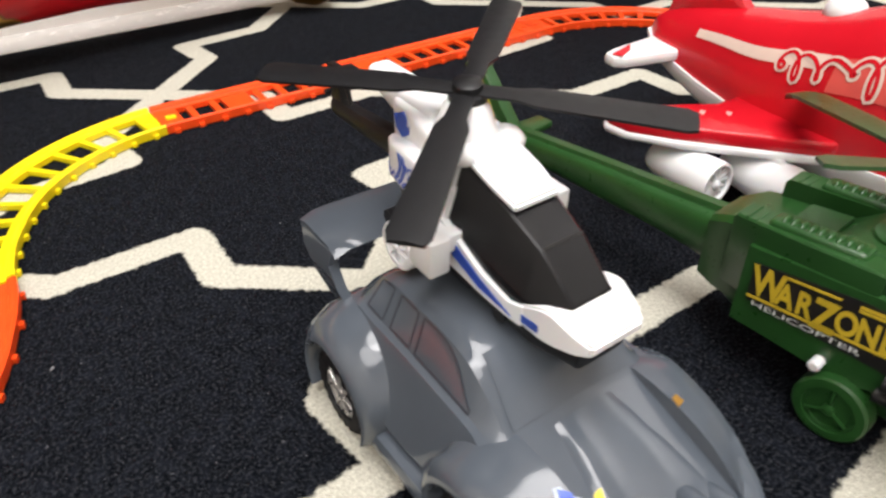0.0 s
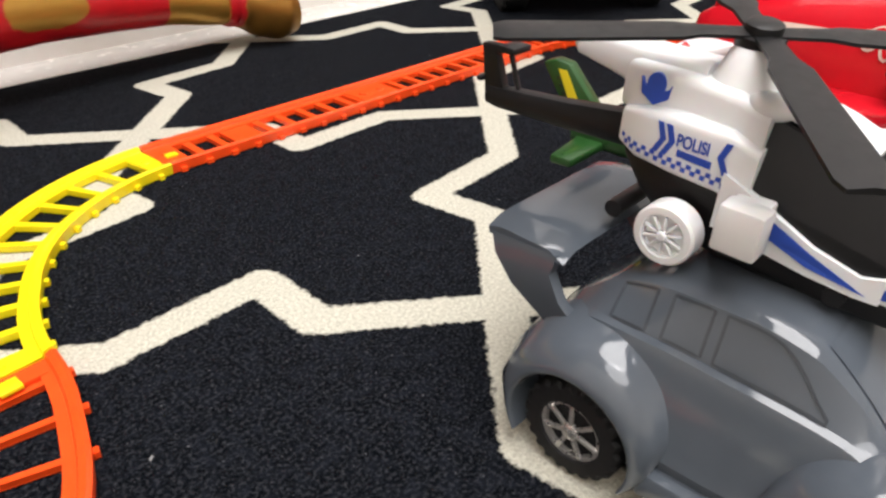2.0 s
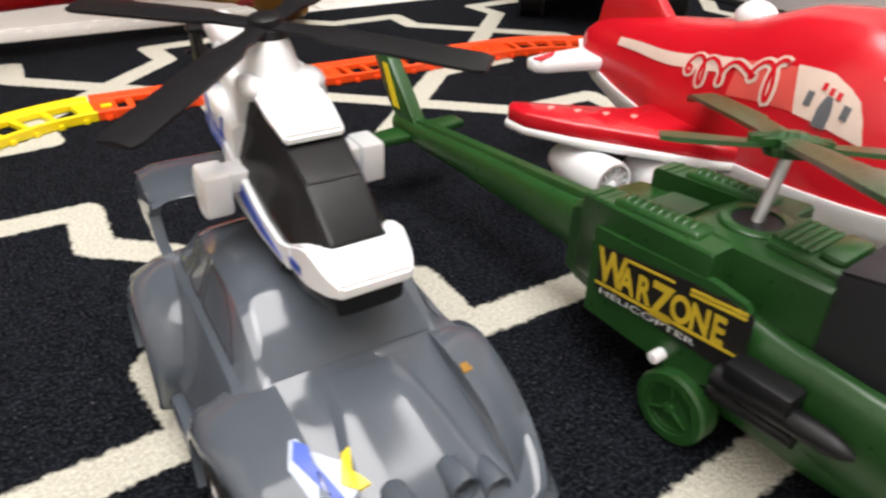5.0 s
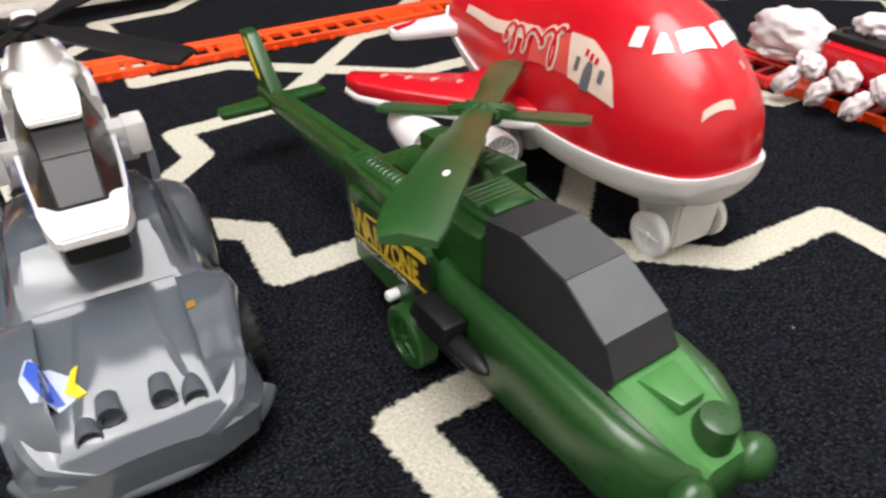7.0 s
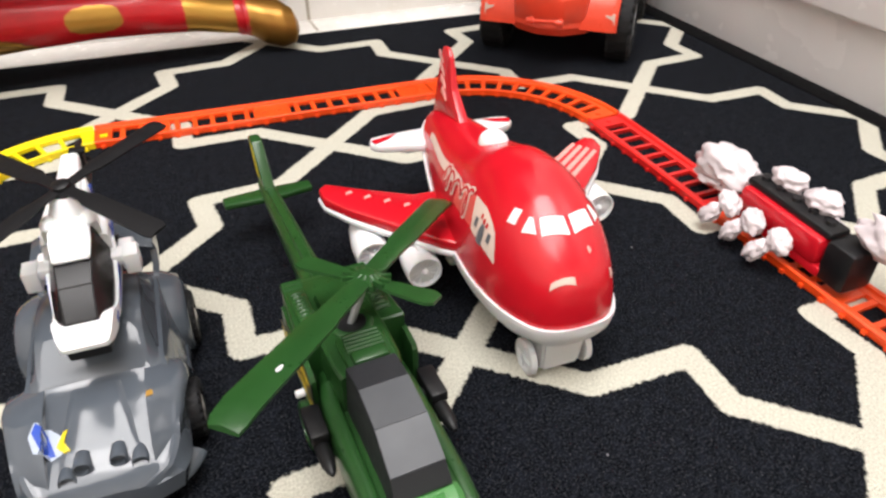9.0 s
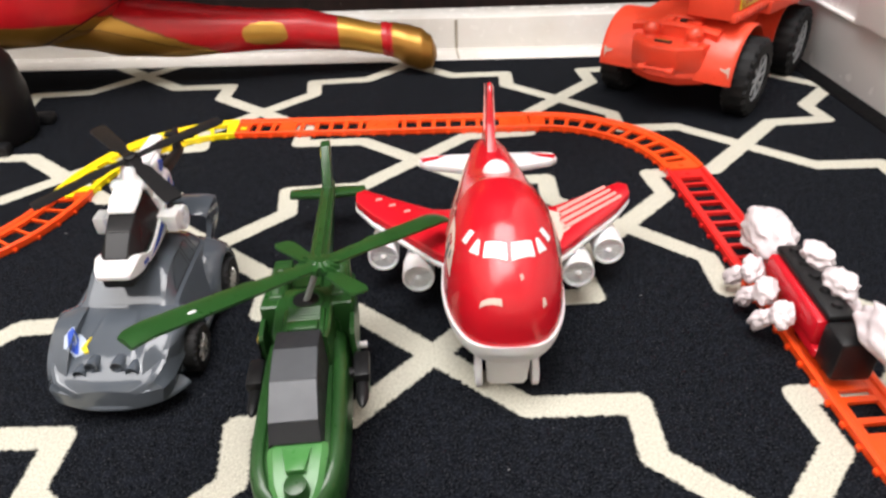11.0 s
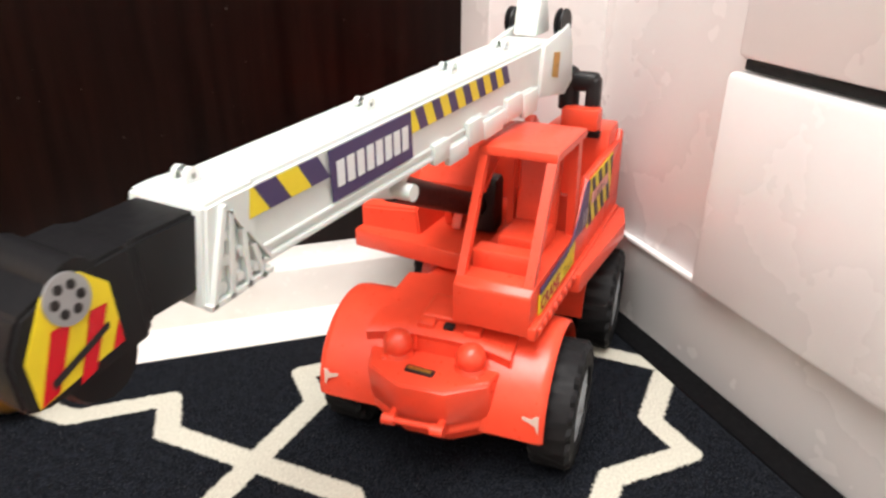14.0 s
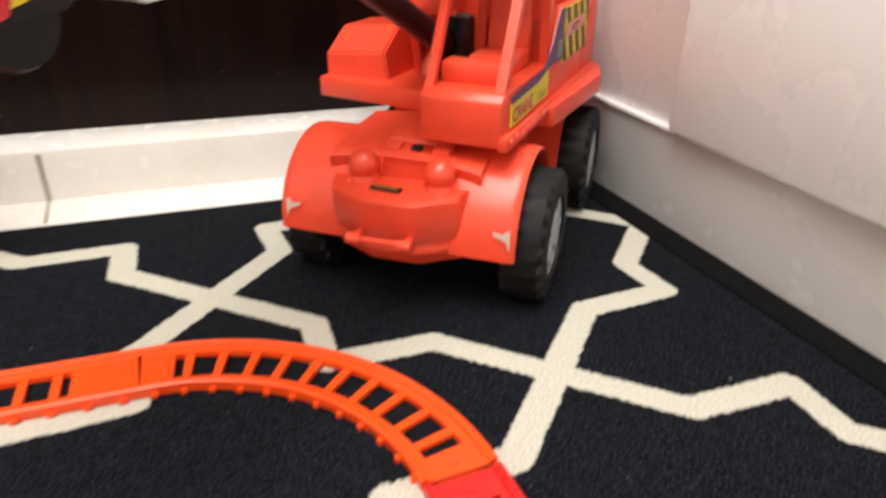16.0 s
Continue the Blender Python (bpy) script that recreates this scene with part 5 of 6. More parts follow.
# chassis and sloped nose
loft(bm, [[(w, y, lo), (w, y, hi - 0.006), (w - 0.008, y, hi), (-w + 0.008, y, hi), (-w, y, hi - 0.006), (-w, y, lo)] for y, w, lo, hi in ((-0.150, 0.058, 0.052, 0.118), (-0.10, 0.060, 0.045, 0.122), (0.15, 0.060, 0.045, 0.118), (0.185, 0.055, 0.055, 0.112))])
part("chassis", bm, CORAL, truck, smooth=25)
bm = bmesh.new()
loft(bm, [[(0.062, -0.146, z), (0.056, -0.176 + b, z), (0.026, -0.199 + b, z), (-0.014, -0.201 + b, z), (-0.050, -0.182 + b, z), (-0.062, -0.146, z)] for z, b in ((0.046, 0.016), (0.060, 0.006), (0.066, 0.0075), (0.072, 0.004), (0.100, -0.001), (0.1045, 0.0), (0.1060, 0.003))])
bmesh.ops.bevel(bm, geom=bm.edges[:], offset=0.0012, segments=2, affect="EDGES")
part("nose", bm, CORAL, truck, smooth=30)
# bonnet: a sheet that falls to a rounded ledge behind the lamps
bm = bmesh.new()
rings = []
for i in range(17):
    x = -0.064 + 0.132 * i / 16
    f = abs(x - 0.002) / 0.066
    sag, fwd = 0.004 * f ** 2, 0.006 * f ** 3
    rings.append([(x, y - fwd if y < -0.1 else y, z - sag) for y, z in ((-0.060, 0.112), (-0.060, 0.137), (-0.100, 0.1345), (-0.138, 0.1285), (-0.1475, 0.1265), (-0.1510, 0.1235), (-0.1500, 0.1195), (-0.1460, 0.1060), (-0.120, 0.100))])
loft(bm, rings)
part("bonnet", bm, CORAL, truck, smooth=40)
bm = bmesh.new()
round_box(bm, 0.008, -0.116, 0.1325, 0.056, 0.034, 0.0080, 0.0030, pose(0, 0, 0, 8, 0, 0), seg=3)
round_box(bm, -0.013, -0.138, 0.1290, 0.016, 0.014, 0.0070, 0.0028, pose(0, 0, 0, 9, 0, 0))
round_box(bm, 0.030, -0.138, 0.1290, 0.016, 0.014, 0.0070, 0.0028, pose(0, 0, 0, 9, 0, 0))
for x in (-0.020, 0.026):
    rod(bm, (x, -0.1515, 0.108), (x, -0.1495, 0.122), 0.0022, seg=8)
part("bonnet_pad", bm, CORAL, truck)
bm = bmesh.new()
round_box(bm, 0.008, -0.1385, 0.1290, 0.0090, 0.0080, 0.0050, 0.001)
part("nose_hole", bm, BLACK, truck, "dark screw hole")
for x in (-0.031, 0.0355):
    bm = bmesh.new()
    lathe(bm, (x, -0.160, 0.1050), (x, -0.160, 0.1120), [(0, 0.0135), (0.6, 0.0125), (1, 0.0105)], 20)
    blob(bm, x, -0.161, 0.1175, 0.0130, 0.0130, 0.0130)
    part("headlamp", bm, CORAL, truck)
bm = bmesh.new()
round_box(bm, -0.003, -0.180, 0.1072, 0.0255, 0.0075, 0.0030, 0.0006, pose(0, 0, 0, 0, 0, -4))
badge_ = part("badge", bm, DARK, truck, "torn dark and gold sticker")
bm = bmesh.new()
round_box(bm, -0.003, -0.1805, 0.1090, 0.0215, 0.0036, 0.0008, 0.0002, pose(0, 0, 0, 0, 0, -4))
part("badge_print", bm, GOLD, badge_)
for x in (-0.040, 0.044):
    bm = bmesh.new()
    blob(bm, x, -0.171, 0.1062, 0.0028, 0.0028, 0.0016, u=10, v=6)
    part("rivet", bm, CORAL, truck)
bm = bmesh.new()
rod(bm, (-0.020, -0.207, 0.073), (0.023, -0.206, 0.074), 0.0026, seg=10)
for x in (-0.020, 0.023):
    rod(bm, (x - 0.0055, -0.207, 0.073), (x + 0.0055, -0.2065, 0.073), 0.0050, seg=12)
    rod(bm, (x, -0.206, 0.073), (x, -0.186, 0.073), 0.0035, seg=8)
part("tow_bar", bm, CORAL, truck)
for sx in (-1, 1):
    bm = bmesh.new()
    rings = []
    for i in range(22):
        a = radians(-2 + 168 * i / 21)
        r, reach = 0.0685, 0.1025 if sx > 0 else 0.1065
        y, z = -0.106 - r * math.cos(a), 0.058 + 0.072 * math.sin(a)
        rings.append([(sx * x, -0.106 + (y + 0.106) * k, 0.058 + (z - 0.058) * k) for x, k in ((0.046, 1.0), (reach - 0.008, 1.0), (reach - 0.0015, 0.985), (reach, 0.955), (reach - 0.0035, 0.945), (0.046, 0.945))])
    loft(bm, rings)
    part("fender", bm, CORAL, truck, smooth=50)
    decal("fender_mark", truck, [(sx * 0.0985, -0.1753, 0.066), (sx * 0.0955, -0.1753, 0.074), (sx * 0.0850, -0.1753, 0.0785), (sx * 0.0845, -0.1753, 0.0815), (sx * 0.0925, -0.1753, 0.0800), (sx * 0.0955, -0.1753, 0.0835), (sx * 0.0985, -0.1753, 0.0840)][:: sx], PALE, "torn pale sticker", 0.0006)
    bm = bmesh.new()
    loft(bm, [[(sx * (0.094 + 0 * k), 0.106 + 0.069 * math.cos(radians(a)) * k, 0.06 + 0.060 * math.sin(radians(a)) * k) for k in (1.0, 0.93)] + [(sx * 0.05, 0.106 + 0.069 * math.cos(radians(a)) * k, 0.06 + 0.060 * math.sin(radians(a)) * k) for k in (0.93, 1.0)] for a in range(0, 181, 12)])
    part("rear_fender", bm, CORAL, truck, smooth=50)
# turntable deck
bm = bmesh.new()
lathe(bm, (0, 0.03, 0.112), (0, 0.03, 0.128), [(0, 0.055), (1, 0.055)], 28)
part("turntable", bm, CORAL, truck)
bm = bmesh.new()
prism(bm, [(-0.172, -0.022), (0.030, -0.040), (0.112, -0.030), (0.124, 0.120), (0.112, 0.165), (-0.155, 0.165), (-0.172, 0.10)], 0.128, 0.148, bevel=0.002)
part("deck", bm, CORAL, truck, smooth=30)
bm = bmesh.new()
loft(bm, [[(-0.151, y, 0.146), (-0.151, y, z - 0.002), (-0.084, y, z + 0.003), (-0.080, y, 0.146)] for y, z in ((-0.008, 0.172), (0.028, 0.194), (0.09, 0.194), (0.135, 0.170))])
bmesh.ops.bevel(bm, geom=bm.edges[:], offset=0.002, segments=2, affect="EDGES")
part("engine_box", bm, CORAL, truck, smooth=30)
bm = bmesh.new()
for x in (-0.045, 0.012):
    prism(bm, [(0.02, 0.15), (0.15, 0.15), (0.14, 0.235), (0.10, 0.262), (0.07, 0.235)], x - 0.006, x + 0.006, "x", bevel=0.002)
round_box(bm, -0.016, 0.140, 0.195, 0.06, 0.012, 0.09, 0.002)
prism(bm, [(-0.050, 0.226), (0.000, 0.252), (0.060, 0.262), (0.120, 0.262), (0.120, 0.150), (0.030, 0.150), (0.010, 0.205)], -0.060, -0.050, "x", bevel=0.002)
loft(bm, [[(-0.058, y, z), (-0.058, y, z + 0.005), (0.010, y, z + 0.005), (0.010, y, z)] for y, z in ((-0.050, 0.222), (0.000, 0.248), (0.060, 0.258))])
part("boom_cradle", bm, CORAL, truck, smooth=30)
bm = bmesh.new()
round_box(bm, 0.056, 0.138, 0.200, 0.078, 0.045, 0.100, 0.004)
round_box(bm, 0.062, 0.105, 0.262, 0.044, 0.022, 0.022, 0.002)
prism(bm, [(0.10, 0.145), (0.165, 0.145), (0.165, 0.238), (0.155, 0.242), (0.148, 0.225), (0.10, 0.205)], 0.092, 0.101, "x", bevel=0.002)
part("rear_housing", bm, CORAL, truck, smooth=30)
bm = bmesh.new()
rod(bm, (0.040, 0.122, 0.268), (0.040, 0.122, 0.300), 0.0125, seg=18)
blob(bm, 0.040, 0.122, 0.300, 0.0125, 0.0125, 0.0125)
round_box(bm, 0.056, 0.120, 0.297, 0.040, 0.018, 0.020, 0.006, seg=3)
round_box(bm, 0.070, 0.120, 0.272, 0.017, 0.018, 0.062, 0.005, seg=3)
round_box(bm, 0.072, 0.120, 0.244, 0.024, 0.026, 0.007, 0.002)
part("winch_pipe", bm, BLACK, truck, "black pipe")
# cab
cab_ = part("cab", (lambda b: (prism(b, [(-0.146, 0.140), (-0.146, 0.176), (-0.139, 0.182), (0.030, 0.182), (0.030, 0.140)], 0.022, 0.099, "x", bevel=0.002), b)[1])(bmesh.new()), CORAL, truck, smooth=30)
for x0, x1 in ((0.023, 0.031), (0.089, 0.098)):
    bm = bmesh.new()
    loft(bm, [[(x0, y, z), (x1, y, z), (x1, y + 0.0075, z), (x0, y + 0.0075, z)] for y, z in ((-0.141, 0.178), (-0.092, 0.275))])
    part("cab_pillar", bm, CORAL, cab_)
    bm = bmesh.new()
    loft(bm, [[(x0, y, z), (x1, y, z), (x1, y + 0.012, z), (x0, y + 0.012, z)] for y, z in ((-0.020, 0.178), (-0.026, 0.275))])
    part("cab_pillar", bm, CORAL, cab_)
bm = bmesh.new()
loft(bm, [[(0.020 + o, y0 + o, z), (0.101 - o, y0 + o, z), (0.101 - o, y1 - o, z), (0.020 + o, y1 - o, z)] for o, y0, y1, z in ((0.0025, -0.096, 0.000, 0.2725), (0.0020, -0.096, 0.001, 0.275), (0.0025, -0.095, 0.001, 0.2795), (0.007, -0.088, -0.003, 0.282))])
part("cab_roof", bm, CORAL, cab_, smooth=30)
bm = bmesh.new()
round_box(bm, 0.053, -0.010, 0.198, 0.064, 0.006, 0.040, 0.002)
part("cab_back", bm, CORAL, cab_)
bm = bmesh.new()
round_box(bm, 0.060, -0.055, 0.189, 0.046, 0.050, 0.016, 0.004)
round_box(bm, 0.060, -0.026, 0.225, 0.044, 0.012, 0.070, 0.005, pose(0, 0, 0, -8, 0, 0))
part("seat", bm, CORAL, cab_)
bm = bmesh.new()
round_box(bm, 0.060, -0.110, 0.190, 0.062, 0.020, 0.018, 0.003)
part("dashboard", bm, CORAL, cab_)
# side sill with round studs, and stickers
bm = bmesh.new()
prism(bm, [(-0.146, 0.138), (0.152, 0.138), (0.162, 0.146), (0.160, 0.1525), (-0.146, 0.1505)], 0.096, 0.1055, "x", bevel=0.002)
sill_ = part("side_sill", bm, CORAL, truck, smooth=30)
bm = bmesh.new()
for k in range(20):
    blob(bm, 0.1055, -0.136 + 0.0146 * k, 0.1445, 0.0026, 0.0042, 0.0042, u=8, v=6)
tagged(part("studs", bm, CORAL, sill_), kind="stuff")
bm = bmesh.new()
prism(bm, [(-0.018, 0.150), (0.150, 0.150), (0.150, 0.230), (0.014, 0.228), (-0.018, 0.19)], 0.092, 0.1005, "x", bevel=0.0015)
part("side_panel", bm, CORAL, truck)
X = 0.1012
decal("sticker", truck, [(X - 0.0012, -0.128, 0.1535), (X - 0.0012, -0.024, 0.156), (X - 0.0012, -0.024, 0.181), (X - 0.0012, -0.060, 0.174), (X - 0.0012, -0.128, 0.1715)], STICK, "yellow sticker with a printed word", 0.0016)
words(truck, "CRANE", (X + 0.0010, -0.126, 0.1565), (0, 1, 0.02), (0, 0, 1), 0.0158, RED, "red printed word", bold=0.03, stretch=1.05)
words(truck, "Truck", (X + 0.0010, -0.060, 0.1585), (0, 1, 0), (0, 0, 1), 0.0120, GREEN, "green printed word", stretch=0.95)
decal("sticker", truck, [(X, -0.128, 0.1725), (X, -0.060, 0.1750), (X, -0.024, 0.1815), (X, 0.016, 0.1815), (X, 0.016, 0.226), (X, 0.004, 0.2265), (X, -0.016, 0.2000), (X, -0.040, 0.1830), (X, -0.128, 0.1780)], PURPLE, "purple sticker", 0.0012)
for k in range(5):
    decal("sticker_line", truck, [(X + 0.0014, -0.004, 0.185 + 0.0032 * k), (X + 0.0014, 0.012, 0.185 + 0.0032 * k), (X + 0.0014, 0.012, 0.1865 + 0.0032 * k), (X + 0.0014, -0.004, 0.1865 + 0.0032 * k)], SILVER)
decal("sticker", truck, [(X, 0.017, 0.176), (X, 0.112, 0.178), (X, 0.112, 0.2275), (X, 0.017, 0.2260)], STICK, "yellow sticker with dark stripes", 0.0010)
lo, hi = 0.1768, 0.2256
for ys in ((0.048, 0.060, 0.032, 0.020), (0.074, 0.086, 0.058, 0.046), (0.100, 0.111, 0.084, 0.072)):
    decal("stripe", truck, [(X + 0.0012, y, z) for y, z in zip(ys, (lo, lo, hi, hi))], DARK)
decal("stripe", truck, [(X + 0.0012, 0.022, lo), (X + 0.0012, 0.034, lo), (X + 0.0012, 0.018, 0.2045), (X + 0.0012, 0.018, 0.1835)], DARK)
decal("stripe", truck, [(X + 0.0012, 0.098, hi), (X + 0.0012, 0.111, 0.2020), (X + 0.0012, 0.111, 0.2240), (X + 0.0012, 0.110, hi)], DARK)
words(truck, "SAFETY", (X + 0.0042, 0.034, 0.2025), (0, 1, 0), (0, 0, 1), 0.0100, DARK, "dark printed word", bold=0.02)
decal("sticker_band", truck, [(X + 0.0022, 0.022, 0.199), (X + 0.0022, 0.090, 0.201), (X + 0.0022, 0.090, 0.213), (X + 0.0022, 0.022, 0.211)], PINK)

# the upper works stand narrower than the wheels and are swung a little on the turntable
SWING = Matrix.Translation((0.006 * S, 0.03 * S, 0)) @ Matrix.Rotation(radians(-4), 4, "Z") @ Matrix.Translation((0, -0.03 * S, 0))
UPPER = ("cab", "cab_pillar", "cab_roof", "cab_back", "seat", "dashboard", "side_sill", "studs", "side_panel", "sticker", "sticker_line", "stripe", "sticker_band", "lettering", "rear_housing", "deck", "winch_pipe", "engine_box")
for ob in truck.children_recursive:
    if ob.name.split(".")[0] in ("cab", "cab_pillar", "cab_roof", "seat", "dashboard", "side_sill", "studs", "side_panel", "sticker", "sticker_line", "stripe", "sticker_band", "lettering", "rear_housing", "deck", "roof", "winch_pipe"):
        ob.data.transform(Matrix.Diagonal((0.885, 1, 1, 1)))
    if ob.name.split(".")[0] in UPPER:
        ob.data.transform(SWING)

# boom: its own frame, y running back along it
BF, BR = Vector((-0.0495, -0.3750, 0.2995)), Vector((0.0225, 0.074, 0.3245))
bd = (BR - BF).normalized()
BF = BF + bd * 0.001
bx = Vector((bd.y, -bd.x, 0)).normalized()
BM = Matrix.Translation(BF * S) @ Matrix((bx, bd, bx.cross(bd))).transposed().to_4x4()
L = (BR - BF).length
bm = bmesh.new()
loft(bm, [[(w, y, -h), (w, y, h), (-w, y, h), (-w, y, -h)] for y, w, h in ((0.0, 0.0225, 0.0225), (0.01, 0.0235, 0.0238), (L * 0.95, 0.0245, 0.0245), (L, 0.0230, 0.0190))])
bmesh.ops.bevel(bm, geom=bm.edges[:], offset=0.0025, segments=2, affect="EDGES")
BOOMW = plastic("cool_white_plastic", (0.66, 0.70, 0.68), 0.36, 0.06, sss=0.1)
boom = part("boom", bm, BOOMW, truck, "white telescopic boom", 30, BM)
bm = bmesh.new()
round_box(bm, 0.0245, L * 0.5, -0.0135, 0.002, L * 0.9, 0.003, 0.0008)
round_box(bm, 0.0240, L * 0.5, -0.0205, 0.004, L * 0.94, 0.004, 0.001)
round_box(bm, 0.025, L * 0.68, -0.021, 0.005, 0.10, 0.014, 0.002)
round_box(bm, 0.025, L * 0.79, -0.018, 0.004, 0.05, 0.018, 0.002)
for k in range(5):
    round_box(bm, 0.0245, L * (0.60 + 0.075 * k), -0.010 - 0.003 * (k % 2), 0.003, 0.020, 0.006, 0.001)
for y, z, d, h in ((0.215, -0.018, 0.022, 0.016), (0.240, -0.026, 0.030, 0.014), (0.268, -0.018, 0.024, 0.020), (0.300, -0.022, 0.034, 0.016), (0.340, -0.016, 0.030, 0.018), (0.375, -0.022, 0.030, 0.022)):
    round_box(bm, 0.0255, y, z, 0.006, d, h, 0.0015)
part("boom_ribs", bm, BOOMW, boom)
# front collar
bm = bmesh.new()
loft(bm, [[(w, y, lo), (w, y, hi), (-w, y, hi), (-w, y, lo)] for y, w, lo, hi in ((-0.004, 0.0275, -0.0275, 0.0240), (0.010, 0.0275, -0.0275, 0.0248), (0.022, 0.0265, -0.026, 0.0242), (0.034, 0.0252, -0.0225, 0.0235))])
for v in bm.verts:
    v.co.y -= 0.22 * (0.024 - v.co.z)
bmesh.ops.bevel(bm, geom=bm.edges[:], offset=0.002, segments=2, affect="EDGES")
part("boom_collar", bm, BOOMW, boom)
for sx in (-1, 1):
    # webbed side plates: slanted ribs between two flanges, with round bosses
    bm = bmesh.new()
    for y0, y1, top in ((-0.013, 0.004, 0.0215), (-0.001, 0.007, 0.0180), (0.011, 0.013, 0.0060), (0.022, 0.018, -0.0050)):
        loft(bm, [[(sx * 0.0255, y, z), (sx * 0.0312, y, z), (sx * 0.0312, y + 0.0030, z), (sx * 0.0255, y + 0.0030, z)] for y, z in ((y0, -0.0265), (y1, top))])
    loft(bm, [[(sx * 0.0255, y, z), (sx * 0.0312, y, z), (sx * 0.0312, y, z + 0.0030), (sx * 0.0255, y, z + 0.0030)] for y, z in ((-0.014, -0.0275), (0.030, -0.0255))])
    loft(bm, [[(sx * 0.0255, y, z), (sx * 0.0312, y, z), (sx * 0.0312, y, z + 0.0028), (sx * 0.0255, y, z + 0.0028)] for y, z in ((0.006, 0.0200), (0.030, -0.0180))])
    for y0, z in ((-0.004, -0.018), (0.001, -0.006), (0.005, 0.006), (0.008, -0.018), (0.012, -0.006), (0.020, -0.018)):
        lathe(bm, (sx * 0.0255, y0, z), (sx * 0.0300, y0, z), [(0, 0.0034), (1, 0.0027)], 12)
    part("collar_ribs", bm, BOOMW, boom)
for y in (0.012, 0.158, 0.270, 0.365):
    bm = bmesh.new()
    round_box(bm, 0.000 if y > 0.1 else -0.006, y, 0.0240, 0.011, 0.015, 0.005, 0.002)
    for sx in (-1, 1):
        lathe(bm, ((0.000 if y > 0.1 else -0.006) + sx * 0.002, y + 0.004, 0.0280), ((0.000 if y > 0.1 else -0.006) + sx * 0.006, y + 0.004, 0.0280), [(0, 0.0046), (1, 0.0046), (1, 0.0018), (0, 0.0018)], 14, 0, False)
    part("cable_guide", bm, BOOMW, boom)
X = 0.0256
decal("boom_sticker", boom, [(X, 0.090, -0.0105), (X, 0.178, -0.0105), (X, 0.178, 0.0215), (X, 0.090, 0.0215)], PURPLE, "purple sticker with pale bars", 0.0006)
# an unlettered maker's mark: eight upright bars
for k in range(8):
    y = 0.095 + 0.0100 * k
    decal("mark_bar", boom, [(X + 0.0008, y, -0.0025), (X + 0.0008, y + 0.0072, -0.0025), (X + 0.0008, y + 0.0080, 0.0135), (X + 0.0008, y + 0.0008, 0.0135)], WHITE)
for y0, y1, n in ((0.022, 0.090, 2), (0.178, 0.334, 7)):
    step = (y1 - y0) / n
    for k in range(n):
        ya, yb = y0 + step * k, y0 + step * (k + 1)
        sh = 0.55 * step
        mid = (ya + yb) / 2
        for (a, b), mat in (((ya, mid), STICK), ((mid, yb), PURPLE)):
            decal("warning_stripe", boom, [(X, a, 0.0060), (X, b, 0.0060), (X, b - sh * 0.5, 0.0215), (X, a - sh * 0.5, 0.0215)], mat)
# head
bm = bmesh.new()
loft(bm, [[(w, y, lo), (w, y, hi), (-w, y, hi), (-w, y, lo)] for y, w, lo, hi in ((-0.004, 0.0215, -0.021, 0.0195), (-0.046, 0.0215, -0.021, 0.0195), (-0.050, 0.0255, -0.026, 0.021), (-0.086, 0.0255, -0.030, 0.020), (-0.110, 0.0255, -0.031, 0.012), (-0.119, 0.0240, -0.028, -0.004))])
bmesh.ops.bevel(bm, geom=bm.edges[:], offset=0.002, segments=2, affect="EDGES")
lathe(bm, (-0.0250, -0.080, 0.014), (0.0250, -0.080, 0.014), [(0, 0.0120), (1, 0.0120)], 20)
lathe(bm, (-0.016, -0.076, -0.026), (0.020, -0.076, -0.026), [(0, 0.0205), (0.1, 0.0220), (0.9, 0.0220), (1, 0.0205)], 32)
head = part("boom_head", bm, BLACK, boom, "black pulley head", 30)
X = 0.0266
decal("head_sticker", head, [(X - 0.0006, -0.113, -0.0275), (X - 0.0006, -0.066, -0.0190), (X - 0.0006, -0.066, 0.0100), (X - 0.0006, -0.078, 0.0200), (X - 0.0006, -0.098, 0.0170), (X - 0.0006, -0.113, -0.0060)], STICK, "yellow and red sticker", 0.0006)
for y0, y1, y2, y3 in ((-0.1125, -0.1030, -0.0890, -0.0985), (-0.0930, -0.0840, -0.0700, -0.0790)):
    decal("head_stripe", head, [(X + 0.0004, y0, -0.0268), (X + 0.0004, y1, -0.0245), (X + 0.0004, y2, 0.0020), (X + 0.0004, y3, 0.0020)], RED)
decal("head_stripe", head, [(X + 0.0004, -0.0735, -0.0200), (X + 0.0004, -0.0665, -0.0190), (X + 0.0004, -0.0665, -0.0080)], RED)
decal("head_print", head, [(X + 0.0008, -0.1050, -0.0220), (X + 0.0008, -0.0720, -0.0090), (X + 0.0008, -0.0720, -0.0060), (X + 0.0008, -0.1050, -0.0185)], DARK, "dark printed mark")
bm = bmesh.new()
lathe(bm, (X + 0.0004, -0.0875, 0.0120), (X + 0.0014, -0.0875, 0.0120), [(0, 0.0115), (1, 0.0115)], 28)
disc = part("head_disc", bm, SILVER, head, "grey printed disc")
for k in range(6):
    bm = bmesh.new()
    a = math.pi * k / 3
    blob(bm, X + 0.0015, -0.0875 + 0.0064 * math.cos(a), 0.0120 + 0.0064 * math.sin(a), 0.0004, 0.0024, 0.0024, u=10, v=6)
    part("disc_dot", bm, DARK, disc)
for ob in [head] + list(head.children_recursive):
    for v in ob.data.vertices:
        v.co.z += 0.0015 * S
        v.co.y = v.co.y * 0.88 if v.co.y < 0 else v.co.y
